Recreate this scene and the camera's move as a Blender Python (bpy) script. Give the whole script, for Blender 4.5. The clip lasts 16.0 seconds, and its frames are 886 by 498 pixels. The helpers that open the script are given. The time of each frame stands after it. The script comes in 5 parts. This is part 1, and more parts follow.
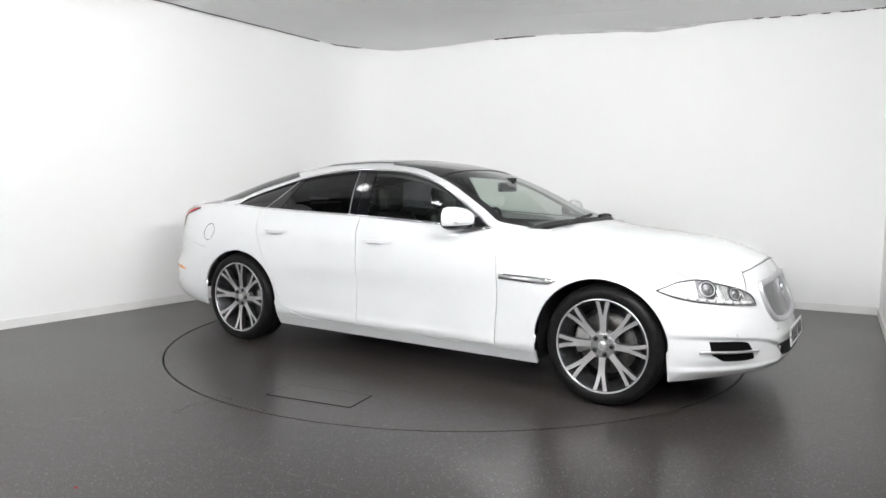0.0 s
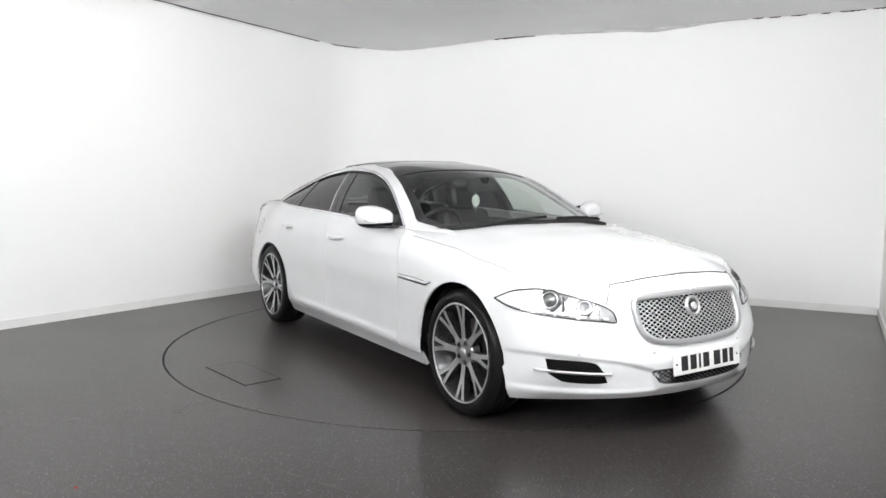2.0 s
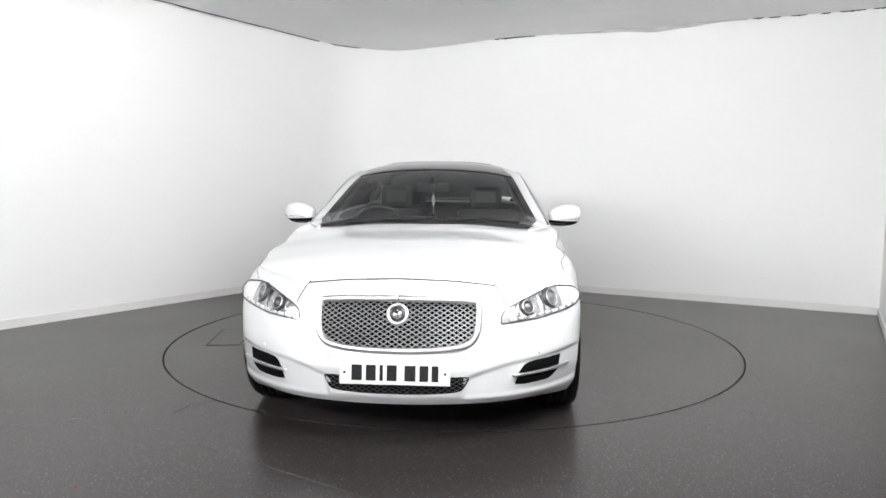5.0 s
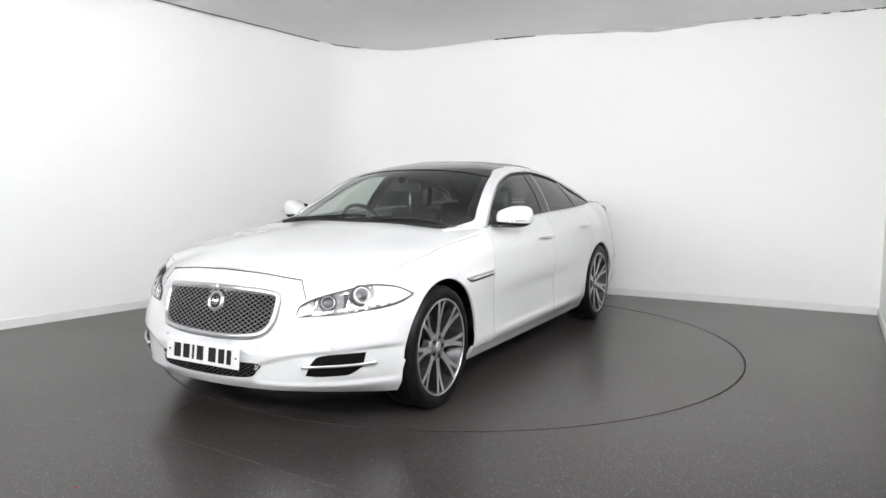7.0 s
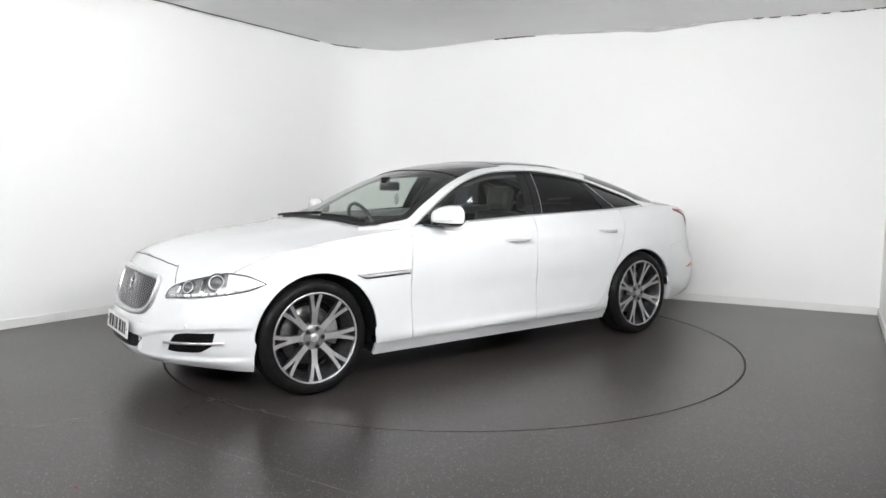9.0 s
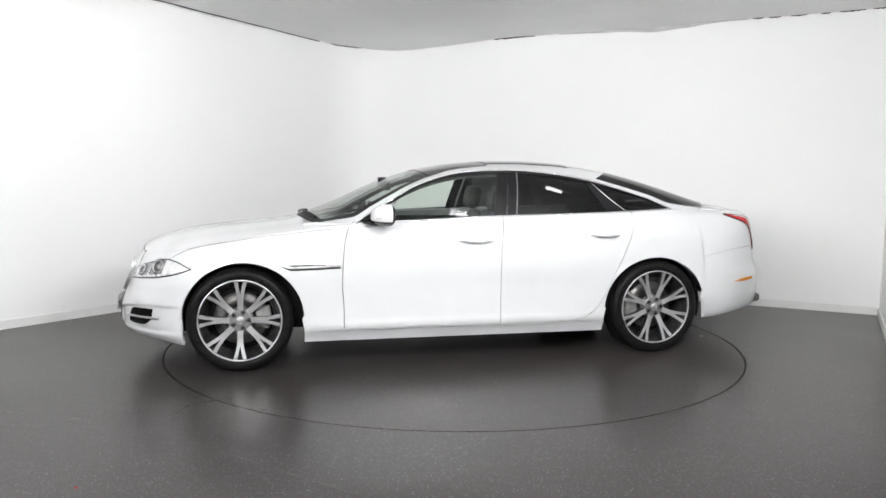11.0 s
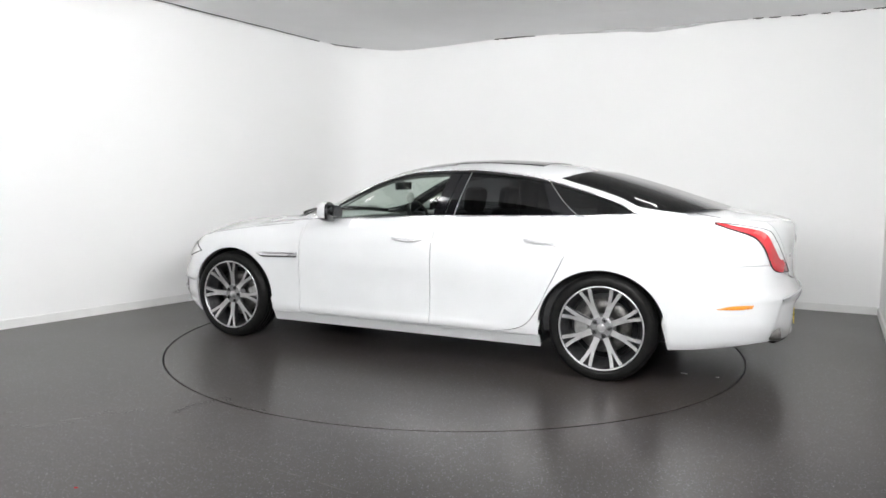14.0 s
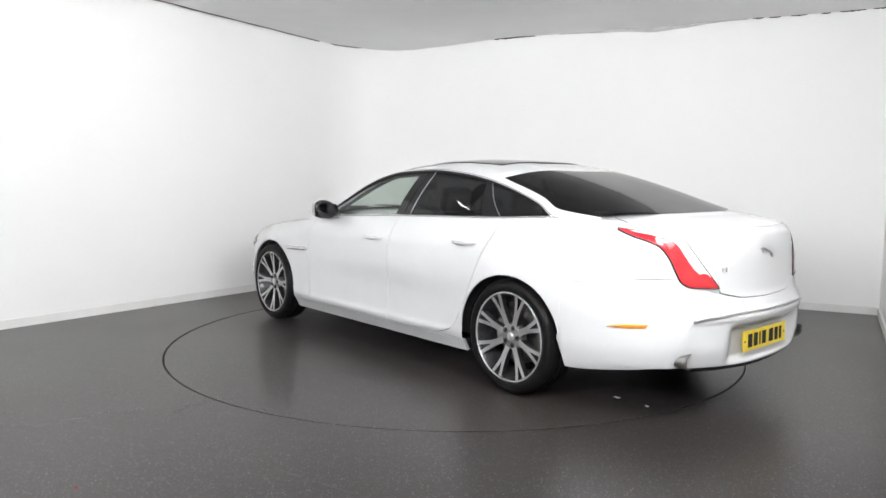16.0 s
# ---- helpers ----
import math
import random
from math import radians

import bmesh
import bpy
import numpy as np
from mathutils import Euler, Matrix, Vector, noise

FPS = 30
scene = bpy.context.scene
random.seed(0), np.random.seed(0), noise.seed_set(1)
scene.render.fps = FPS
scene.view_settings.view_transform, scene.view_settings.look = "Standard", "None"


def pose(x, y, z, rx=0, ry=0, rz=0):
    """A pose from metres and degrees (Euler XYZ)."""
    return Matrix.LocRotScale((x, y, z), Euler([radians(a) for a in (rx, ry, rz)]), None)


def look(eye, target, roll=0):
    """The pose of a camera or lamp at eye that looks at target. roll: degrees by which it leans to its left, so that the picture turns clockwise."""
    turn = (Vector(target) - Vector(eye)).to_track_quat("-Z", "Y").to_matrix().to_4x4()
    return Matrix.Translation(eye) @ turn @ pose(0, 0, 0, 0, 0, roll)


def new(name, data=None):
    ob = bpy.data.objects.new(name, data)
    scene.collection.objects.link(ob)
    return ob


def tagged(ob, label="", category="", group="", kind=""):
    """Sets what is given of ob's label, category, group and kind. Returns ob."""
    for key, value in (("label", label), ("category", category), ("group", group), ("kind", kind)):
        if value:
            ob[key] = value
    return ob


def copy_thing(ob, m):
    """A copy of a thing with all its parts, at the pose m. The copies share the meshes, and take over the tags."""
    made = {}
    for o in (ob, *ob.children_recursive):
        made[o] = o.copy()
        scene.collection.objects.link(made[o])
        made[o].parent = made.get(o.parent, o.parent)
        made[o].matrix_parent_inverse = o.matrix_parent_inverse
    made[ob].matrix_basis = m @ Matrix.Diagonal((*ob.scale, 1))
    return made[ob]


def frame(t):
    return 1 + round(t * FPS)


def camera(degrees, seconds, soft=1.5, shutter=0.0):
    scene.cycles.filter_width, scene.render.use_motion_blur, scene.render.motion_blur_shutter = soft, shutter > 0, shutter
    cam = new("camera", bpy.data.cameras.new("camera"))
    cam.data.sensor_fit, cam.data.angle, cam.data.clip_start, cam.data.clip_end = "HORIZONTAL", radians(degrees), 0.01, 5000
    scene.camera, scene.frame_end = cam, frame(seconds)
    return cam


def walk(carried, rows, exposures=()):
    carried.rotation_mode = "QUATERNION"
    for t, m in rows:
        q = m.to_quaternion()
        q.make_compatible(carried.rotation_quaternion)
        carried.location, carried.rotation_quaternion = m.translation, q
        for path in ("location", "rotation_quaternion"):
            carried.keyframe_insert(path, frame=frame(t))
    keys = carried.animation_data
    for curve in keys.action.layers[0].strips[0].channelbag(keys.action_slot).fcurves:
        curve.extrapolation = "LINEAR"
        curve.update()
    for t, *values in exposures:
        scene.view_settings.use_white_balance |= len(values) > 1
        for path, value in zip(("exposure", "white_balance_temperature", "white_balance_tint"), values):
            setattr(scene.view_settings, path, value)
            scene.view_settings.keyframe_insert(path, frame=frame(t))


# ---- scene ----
# camera on a fixed stand, a car on a slowly turning floor disc
EYE = (0.0, -5.839, 1.303)
YAW, PITCH, ROLL = -0.961, -5.567, 0.374
cam = camera(63.425, 16.0, soft=1.6)
aim = Vector((math.sin(radians(YAW)) * math.cos(radians(PITCH)), math.cos(radians(YAW)) * math.cos(radians(PITCH)), math.sin(radians(PITCH))))
STAND = look(EYE, Vector(EYE) + aim, ROLL)
walk(cam, [(0, STAND), (16, STAND)], exposures=[(0, 0.0), (16, 0.0)])

# turn of the disc: degrees at 0 s, degrees a second; the car's place on the disc
TURN0, TURN_RATE = -31.854, -12.268
CAR_ON_DISC = (0.147, -0.137)
DISC_R = 2.245
DISC_AT = (-0.012, 0.010)

# the closed room gives the light: flood lamps and added fill, pale walls throw it back
world = bpy.data.worlds.new("world")
scene.world = world
world.use_nodes = True
world.node_tree.nodes["Background"].inputs[0].default_value = (0.9, 0.95, 1.0, 1)
world.node_tree.nodes["Background"].inputs[1].default_value = 0.05
LAMP_POWER = 29.5


# ---- materials ----
def material(name, color, rough=0.5, metal=0.0, **more):
    m = bpy.data.materials.new(name)
    m.use_nodes = True
    b = m.node_tree.nodes["Principled BSDF"]
    b.inputs["Base Color"].default_value = (*color, 1)
    b.inputs["Roughness"].default_value = rough
    b.inputs["Metallic"].default_value = metal
    for k, v in more.items():
        b.inputs[k.replace("_", " ")].default_value = v
    return m


def node(m, kind, **props):
    n = m.node_tree.nodes.new(kind)
    for k, v in props.items():
        n.inputs[k.replace("_", " ")].default_value = v
    return n


def link(m, a, b):
    m.node_tree.links.new(a, b)


def bsdf(m):
    return m.node_tree.nodes["Principled BSDF"]


def grain(m, scale, low, high, where="Base Color", detail=6.0, space="Object", stretch=(1, 1, 1)):
    """Noise between two values of one input."""
    tc = node(m, "ShaderNodeTexCoord")
    mp = node(m, "ShaderNodeMapping")
    mp.inputs["Scale"].default_value = stretch
    nz = node(m, "ShaderNodeTexNoise", Scale=scale, Detail=detail)
    ramp = node(m, "ShaderNodeValToRGB")
    link(m, tc.outputs[space], mp.inputs[0])
    link(m, mp.outputs[0], nz.inputs["Vector"])
    link(m, nz.outputs[0], ramp.inputs[0])
    ramp.color_ramp.elements[0].position, ramp.color_ramp.elements[1].position = 0.3, 0.7
    for e, v in zip(ramp.color_ramp.elements, (low, high)):
        e.color = (*v, 1) if hasattr(v, "__len__") else (v, v, v, 1)
    link(m, ramp.outputs[0], bsdf(m).inputs[where])
    return nz, ramp


def relief(m, scale, strength, distance=0.002, detail=4.0, space="Object"):
    tc = node(m, "ShaderNodeTexCoord")
    nz = node(m, "ShaderNodeTexNoise", Scale=scale, Detail=detail)
    bp = node(m, "ShaderNodeBump", Strength=strength, Distance=distance)
    link(m, tc.outputs[space], nz.inputs["Vector"])
    link(m, nz.outputs[0], bp.inputs["Height"])
    link(m, bp.outputs[0], bsdf(m).inputs["Normal"])


def mixed(m, factor, a, b):
    """A colour mix of two sockets or colours."""
    mix = node(m, "ShaderNodeMix")
    mix.data_type = "RGBA"
    link(m, factor, mix.inputs["Factor"])
    for key, v in (("A", a), ("B", b)):
        if isinstance(v, tuple):
            mix.inputs[key].default_value = (*v, 1)
        else:
            link(m, v, mix.inputs[key])
    return mix.outputs["Result"]


def cloud(m, scale, low, high, detail=5.0, stretch=(1, 1, 1)):
    """A noise mask, 0 below low and 1 above high."""
    tc = node(m, "ShaderNodeTexCoord")
    mp = node(m, "ShaderNodeMapping")
    mp.inputs["Scale"].default_value = stretch
    nz = node(m, "ShaderNodeTexNoise", Scale=scale, Detail=detail)
    mr = node(m, "ShaderNodeMapRange")
    mr.inputs["From Min"].default_value = low
    mr.inputs["From Max"].default_value = high
    link(m, tc.outputs["Object"], mp.inputs[0])
    link(m, mp.outputs[0], nz.inputs["Vector"])
    link(m, nz.outputs[0], mr.inputs["Value"])
    return mr.outputs[0]


def flecks(m, scale, size, share):
    """A mask of small scattered chips."""
    tc = node(m, "ShaderNodeTexCoord")
    vo = node(m, "ShaderNodeTexVoronoi", Scale=scale)
    link(m, tc.outputs["Object"], vo.inputs["Vector"])
    sep = node(m, "ShaderNodeSeparateColor")
    link(m, vo.outputs["Color"], sep.inputs[0])
    masks = []
    for socket, how, limit in ((vo.outputs["Distance"], "LESS_THAN", size), (sep.outputs[0], "GREATER_THAN", 1 - share)):
        k = node(m, "ShaderNodeMath")
        k.operation = how
        k.inputs[1].default_value = limit
        link(m, socket, k.inputs[0])
        masks.append(k.outputs[0])
    k = node(m, "ShaderNodeMath")
    k.operation = "MULTIPLY"
    link(m, masks[0], k.inputs[0])
    link(m, masks[1], k.inputs[1])
    return k.outputs[0]


def floor_material(name):
    """Dark grey vinyl: cloudy stains, brownish wear, long scuffs, pale and bluish chips, uneven gloss."""
    m = material(name, (0.05, 0.048, 0.05), 0.3)
    base = mixed(m, cloud(m, 0.5, 0.22, 0.78, 2.0), (0.013, 0.0122, 0.0122), (0.040, 0.030, 0.022))
    base = mixed(m, cloud(m, 4.0, 0.15, 1.0, 2.0, (1.0, 2.5, 1.0)), base, (0.046, 0.037, 0.030))
    base = mixed(m, cloud(m, 55.0, 0.2, 1.0, 2.0), base, (0.038, 0.036, 0.036))
    base = mixed(m, flecks(m, 115.0, 0.35, 0.30), base, (0.11, 0.11, 0.14))
    base = mixed(m, flecks(m, 85.0, 0.25, 0.12), base, (0.25, 0.25, 0.27))
    base = mixed(m, flecks(m, 100.0, 0.36, 0.22), base, (0.007, 0.007, 0.008))
    link(m, base, bsdf(m).inputs["Base Color"])
    gloss = node(m, "ShaderNodeMapRange")
    gloss.inputs["To Min"].default_value, gloss.inputs["To Max"].default_value = 0.27, 0.33
    link(m, cloud(m, 0.9, 0.15, 0.85, 1.0), gloss.inputs["Value"])
    link(m, gloss.outputs[0], bsdf(m).inputs["Roughness"])
    bsdf(m).inputs["Specular IOR Level"].default_value = 0.38
    return m


M_FLOOR = floor_material("sealed floor")
M_DISC = floor_material("sealed disc")
M_SEAM = material("pale floor seam", (0.09, 0.085, 0.08), 0.45)
grain(M_SEAM, 9.0, (0.05, 0.047, 0.045), (0.13, 0.122, 0.115))
M_SCUFF = material("dried wipe mark", (0.15, 0.135, 0.12), 0.26)
link(M_SCUFF, cloud(M_SCUFF, 14.0, 0.46, 0.72, 6.0, (1, 3, 1)), bsdf(M_SCUFF).inputs["Alpha"])
# same pale cloth, darkened because the hem hangs in shade
M_HEM = material("shaded cloth hem", (0.5, 0.5, 0.5), 0.85)
grain(M_HEM, 6.0, (0.46, 0.46, 0.465), (0.56, 0.56, 0.56))
M_WALL = material("white wall paint", (0.80, 0.80, 0.79), 0.6)
grain(M_WALL, 0.7, (0.905, 0.905, 0.900), (0.925, 0.925, 0.924), detail=5.0)
relief(M_WALL, 30.0, 0.03, 0.002)
M_CLOTH = material("pale stretched ceiling cloth", (0.62, 0.62, 0.62), 0.8)
grain(M_CLOTH, 1.5, (0.86, 0.86, 0.865), (0.90, 0.90, 0.905))
M_TRIM = material("white baseboard paint", (0.82, 0.82, 0.81), 0.4)
grain(M_TRIM, 4.0, (0.78, 0.78, 0.77), (0.84, 0.84, 0.83))
M_DARK_CEILING = material("dark ceiling panel", (0.05, 0.05, 0.052), 0.7)
grain(M_DARK_CEILING, 3.0, (0.04, 0.04, 0.042), (0.065, 0.065, 0.067))
M_GAP = material("black gap", (0.004, 0.004, 0.004), 0.8, Specular_IOR_Level=0.08)
M_LAMP = material("lamp panel", (1, 1, 1), 0.5)
bsdf(M_LAMP).inputs["Emission Color"].default_value = (0.982, 0.985, 0.988, 1)
bsdf(M_LAMP).inputs["Emission Strength"].default_value = LAMP_POWER
M_FRAME = material("white lamp frame", (0.7, 0.7, 0.7), 0.4)


# ---- mesh helpers ----
def mesh_of(name, verts, faces, smooth=False):
    me = bpy.data.meshes.new(name)
    me.from_pydata([tuple(map(float, v)) for v in verts], [], faces)
    me.update()
    if smooth:
        me.shade_smooth()
    return me


def thing(name, label, category, kind="", group=""):
    return tagged(new(name), label, category, group, kind)


def part(name, data, mat, parent=None, label=""):
    """Links a bmesh or a mesh as one object, under a thing or a part."""
    if isinstance(data, bmesh.types.BMesh):
        me = bpy.data.meshes.new(name)
        data.to_mesh(me)
        data.free()
    else:
        me = data
    if not me.materials:
        for one in (mat if isinstance(mat, (list, tuple)) else (mat,)):
            me.materials.append(one)
    ob = new(name, me)
    if parent:
        ob.parent = parent
    return tagged(ob, label)


def box(bm, lo, hi, bevel=0.0):
    r = bmesh.ops.create_cube(bm, size=1)
    size = [b - a for a, b in zip(lo, hi)]
    mid = [(b + a) / 2 for a, b in zip(lo, hi)]
    bmesh.ops.scale(bm, vec=size, verts=r["verts"])
    bmesh.ops.translate(bm, vec=mid, verts=r["verts"])
    if bevel:
        edges = list({e for v in r["verts"] for e in v.link_edges})
        bmesh.ops.bevel(bm, geom=edges, offset=bevel, segments=2, profile=0.5, affect="EDGES")


def prism(bm, ring, z0, z1):
    """Upright block over a plan polygon."""
    lo = [bm.verts.new((x, y, z0)) for x, y in ring]
    hi = [bm.verts.new((x, y, z1)) for x, y in ring]
    n = len(ring)
    bm.faces.new(hi)
    bm.faces.new(lo[::-1])
    for i in range(n):
        bm.faces.new((lo[i], lo[(i + 1) % n], hi[(i + 1) % n], hi[i]))


# ---- the room: four walls that meet at slightly uneven corners ----
A = Vector((-1.279, 3.859))
B = Vector((4.171, 1.184))
C = B + 9.6 * (Vector((3.725, 0.328)) - B).normalized()
D = A + 9.5 * Vector((-0.5694, -0.8221))
HEIGHT = 3.35


def wall_along(name, p, q, cut0=0.0, cut1=0.0):
    """A wall with 0.15 m depth behind the line p-q."""
    d = (q - p).normalized()
    n = Vector((-d.y, d.x))
    p, q = p + d * cut0, q - d * cut1
    bm = bmesh.new()
    prism(bm, [p, q, q + n * 0.15, p + n * 0.15], -0.05, HEIGHT)
    bmesh.ops.recalc_face_normals(bm, faces=bm.faces)
    return tagged(part(name, bm, M_WALL), "matt white painted studio wall", "wall", kind="structure")


ROUND = 0.75
wall_along("wall_west", D, A, 0.0, ROUND)
wall_along("wall_north", A, B, ROUND, 0.0)
wall_along("wall_east", B, C)
# unseen wall, added white to close the room and bounce fill back
wall_along("wall_south_unseen", C, D)
# the softly rounded corner between the two long walls, one bent sheet with depth
d1, d2 = (A - D).normalized(), (B - A).normalized()
a, b = A - d1 * ROUND, A + d2 * ROUND
off = (A - (a + b) / 2).normalized()
BEND = 32
ring = []
for i in range(BEND + 1):
    k = i / BEND
    ring.append((1 - k) ** 2 * a + 2 * k * (1 - k) * A + k * k * b)


def bent(name, front, back, z0, z1, mat):
    """A bent upright slab between two plan lines."""
    bm = bmesh.new()
    rows = [[bm.verts.new((p.x, p.y, z0)), bm.verts.new((p.x, p.y, z1)), bm.verts.new((q.x, q.y, z1)), bm.verts.new((q.x, q.y, z0))] for p, q in zip(front, back)]
    for r0, r1 in zip(rows, rows[1:]):
        for j in range(4):
            f = bm.faces.new((r0[j], r1[j], r1[(j + 1) % 4], r0[(j + 1) % 4]))
            f.smooth = j in (0, 2)
    bm.faces.new(rows[0])
    bm.faces.new(rows[-1][::-1])
    bmesh.ops.recalc_face_normals(bm, faces=bm.faces)
    for e in bm.edges:
        e.smooth = e.calc_face_angle(0) < 0.5
    return part(name, bm, mat)


tagged(bent("wall_corner", ring, [v + off * 0.2 for v in ring], -0.05, HEIGHT, M_WALL), "rounded white corner of the studio wall", "wall", kind="structure")


def board_along(name, p, q, cut0=0.0, cut1=0.0):
    d = (q - p).normalized()
    n = Vector((-d.y, d.x))
    p, q = p + d * cut0, q - d * cut1
    bm = bmesh.new()
    prism(bm, [p - n * 0.016, q - n * 0.016, q + n * 0.01, p + n * 0.01], 0.0, 0.078)
    bmesh.ops.recalc_face_normals(bm, faces=bm.faces)
    bmesh.ops.bevel(bm, geom=[e for e in bm.edges if all(v.co.z > 0.05 for v in e.verts)], offset=0.004, segments=2, affect="EDGES")
    return tagged(part(name, bm, M_TRIM), "low white painted baseboard along the wall", "baseboard", kind="structure")


board_along("baseboard_west", D, A, 0.02, ROUND)
board_along("baseboard_north", A, B, ROUND, 0.02)
board_along("baseboard_east", B, C, 0.02, 0.02)
board_along("baseboard_south", C, D, 0.02, 0.02)
tagged(bent("baseboard_corner", [v - off * 0.016 for v in ring], [v + off * 0.01 for v in ring], 0.0, 0.078, M_TRIM), "low white baseboard bent round the corner", "baseboard", kind="structure")

# floor with a round hole for the disc
N = 160
bm = bmesh.new()
hole = [bm.verts.new((DISC_AT[0] + DISC_R * math.cos(2 * math.pi * i / N), DISC_AT[1] + DISC_R * math.sin(2 * math.pi * i / N), 0)) for i in range(N)]
rim = []
for i in range(N):
    a = 2 * math.pi * i / N
    rim.append(bm.verts.new((12 * math.cos(a), 12 * math.sin(a), 0)))
for i in range(N):
    bm.faces.new((hole[i], rim[i], rim[(i + 1) % N], hole[(i + 1) % N]))
low = [bm.verts.new((v.co.x, v.co.y, -0.12)) for v in hole]
for i in range(N):
    bm.faces.new((hole[i], hole[(i + 1) % N], low[(i + 1) % N], low[i]))
tagged(part("floor", bm, M_FLOOR), "dark grey sealed floor with faint pale flecks", "floor", kind="structure")
bm = bmesh.new()
bmesh.ops.create_circle(bm, cap_ends=True, segments=64, radius=2.6)
bmesh.ops.translate(bm, vec=(0, 0, -0.12), verts=bm.verts)
tagged(part("floor_pit", bm, M_GAP), "black pit under the turning disc", "floor", kind="structure")

# the ceiling cloth, stretched between the walls and sagging a little towards them
EDGE_NORTH = ((0.0, 3.0), (0.25, 2.972), (0.58, 2.944), (0.95, 2.94), (1.4, 2.955), (1.7, 2.972), (2.0, 2.986), (2.43, 2.98), (2.91, 2.968), (3.49, 2.971), (3.80, 2.937), (4.09, 2.951), (4.5, 2.963), (5.2, 2.951), (6.1, 2.951))
EDGE_WEST = ((0.0, 3.0), (1.1, 3.003), (2.1, 3.028), (3.2, 3.051), (5.0, 3.06))


def eased(knots, v):
    """A line through knots with its corners softened."""
    xs, ys = zip(*knots)
    return float(sum(np.interp(v + d, xs, ys) for d in (-0.15, -0.1, -0.05, 0, 0.05, 0.1, 0.15)) / 7)


def ceiling_height(x, y):
    """Height of the cloth: it hangs low, and is drawn up to the long walls in soft waves."""
    p = Vector((x, y)) - A
    da, db = p.dot(Vector((-d1.y, d1.x))), p.dot(Vector((-d2.y, d2.x)))
    along, back = p.dot(d2), -p.dot(d1)
    near, west = math.exp(-((db / 0.55) ** 2)), math.exp(-((da / 0.42) ** 2))
    z = 2.962 + 0.012 * math.sin(1.3 * x + 0.7 * y)
    z += west * (1 - near) * (eased(EDGE_WEST, back) - z) * (1 + 0.05 * noise.noise(Vector((back * 4.0, 0.7, 0.0))))
    z += near * (eased(EDGE_NORTH, along) + 0.004 * noise.noise(Vector((along * 5.0, 0.3, 0.0))) - z)
    # two long soft creases
    for c, k, w in ((-0.9, 0.55, 0.05), (-1.45, 0.2, 0.035)):
        z += 0.007 * math.exp(-(((db - c - k * 0.25 * (along - 3.4)) / w) ** 2)) * math.exp(-(((along - 3.7) / 0.9) ** 2))
    return z


MIDDLE = (A + B + C + D) / 4
nx, ny = 190, 200
verts, faces = [], []
for j in range(ny + 1):
    for i in range(nx + 1):
        u, v = i / nx, j / ny
        v = 0.50 * v ** 1.3
        top, bottom = A.lerp(B, u), D.lerp(C, u)
        p = top.lerp(bottom, v)
        p = p + (MIDDLE - p).normalized() * 0.016
        verts.append((p.x, p.y, ceiling_height(p.x, p.y)))
for j in range(ny):
    for i in range(nx):
        k = j * (nx + 1) + i
        faces.append((k, k + 1, k + nx + 2, k + nx + 1))
ceil = part("ceiling", mesh_of("ceiling", verts, faces, True), M_CLOTH)
tagged(ceil, "pale grey stretched cloth ceiling with soft waves", "ceiling", kind="structure")

# the hem that hangs below the cloth for a stretch, and the dark slits where the cloth stands off the wall
def wall_strip(name, line, depth, mat, label):
    """An uneven band on the wall just under the cloth; line: plan points, depth: metres by 0..1."""
    bm = bmesh.new()
    rows = []
    n = len(line) - 1
    for i, (p, inward) in enumerate(line):
        top = ceiling_height(p.x, p.y) + 0.004
        q, r = p + inward * 0.020, p + inward * 0.003
        low = top - 0.004 - depth(i / n)
        rows.append([bm.verts.new((q.x, q.y, top)), bm.verts.new((q.x, q.y, low)), bm.verts.new((r.x, r.y, low - 0.001)), bm.verts.new((r.x, r.y, top))])
    for a, b in zip(rows, rows[1:]):
        for j in range(4):
            bm.faces.new((a[j], a[(j + 1) % 4], b[(j + 1) % 4], b[j]))
    bm.faces.new(rows[0])
    bm.faces.new(rows[-1][::-1])
    bmesh.ops.recalc_face_normals(bm, faces=bm.faces)
    return tagged(part(name, bm, mat), label, "ceiling", kind="structure")


n2 = Vector((d2.y, -d2.x))
n1 = Vector((d1.y, -d1.x))
north = lambda s0, s1, n: [(A + d2 * lerp_to(s0, s1, i / n), n2) for i in range(n + 1)]
west = lambda s0, s1, n: [(A - d1 * lerp_to(s0, s1, i / n), n1) for i in range(n + 1)]
lerp_to = lambda p, q, k: p + (q - p) * k
ragged = lambda seed, most: (lambda k: most * math.sin(math.pi * min(1, max(0, k))) ** 0.5 * max(0.05, 0.55 + 0.9 * noise.noise(Vector((k * 9.0, seed, 0.0)))))
# the hem's grey is shade put into its colour
wall_strip("ceiling_hem", north(2.75, 4.75, 60), lambda k: 0.003 + 0.040 * max(0, math.sin(math.pi * k)) ** 2 * (0.8 + 0.4 * noise.noise(Vector((k * 6, 2.0, 0)))), M_HEM, "cloth hem below the ceiling edge, its shade painted grey")
wall_strip("ceiling_slit", north(1.93, 2.45, 40), ragged(1.0, 0.016), M_GAP, "dark slit between cloth and wall")
wall_strip("ceiling_slit", [(p, -off) for p in ring[4:17]], ragged(2.0, 0.014), M_GAP, "dark slit between cloth and wall")
wall_strip("ceiling_slit", west(0.76, 3.6, 60), lambda k: 0.004 + 0.002 * math.sin(k * 40), M_GAP, "dark slit between cloth and wall")
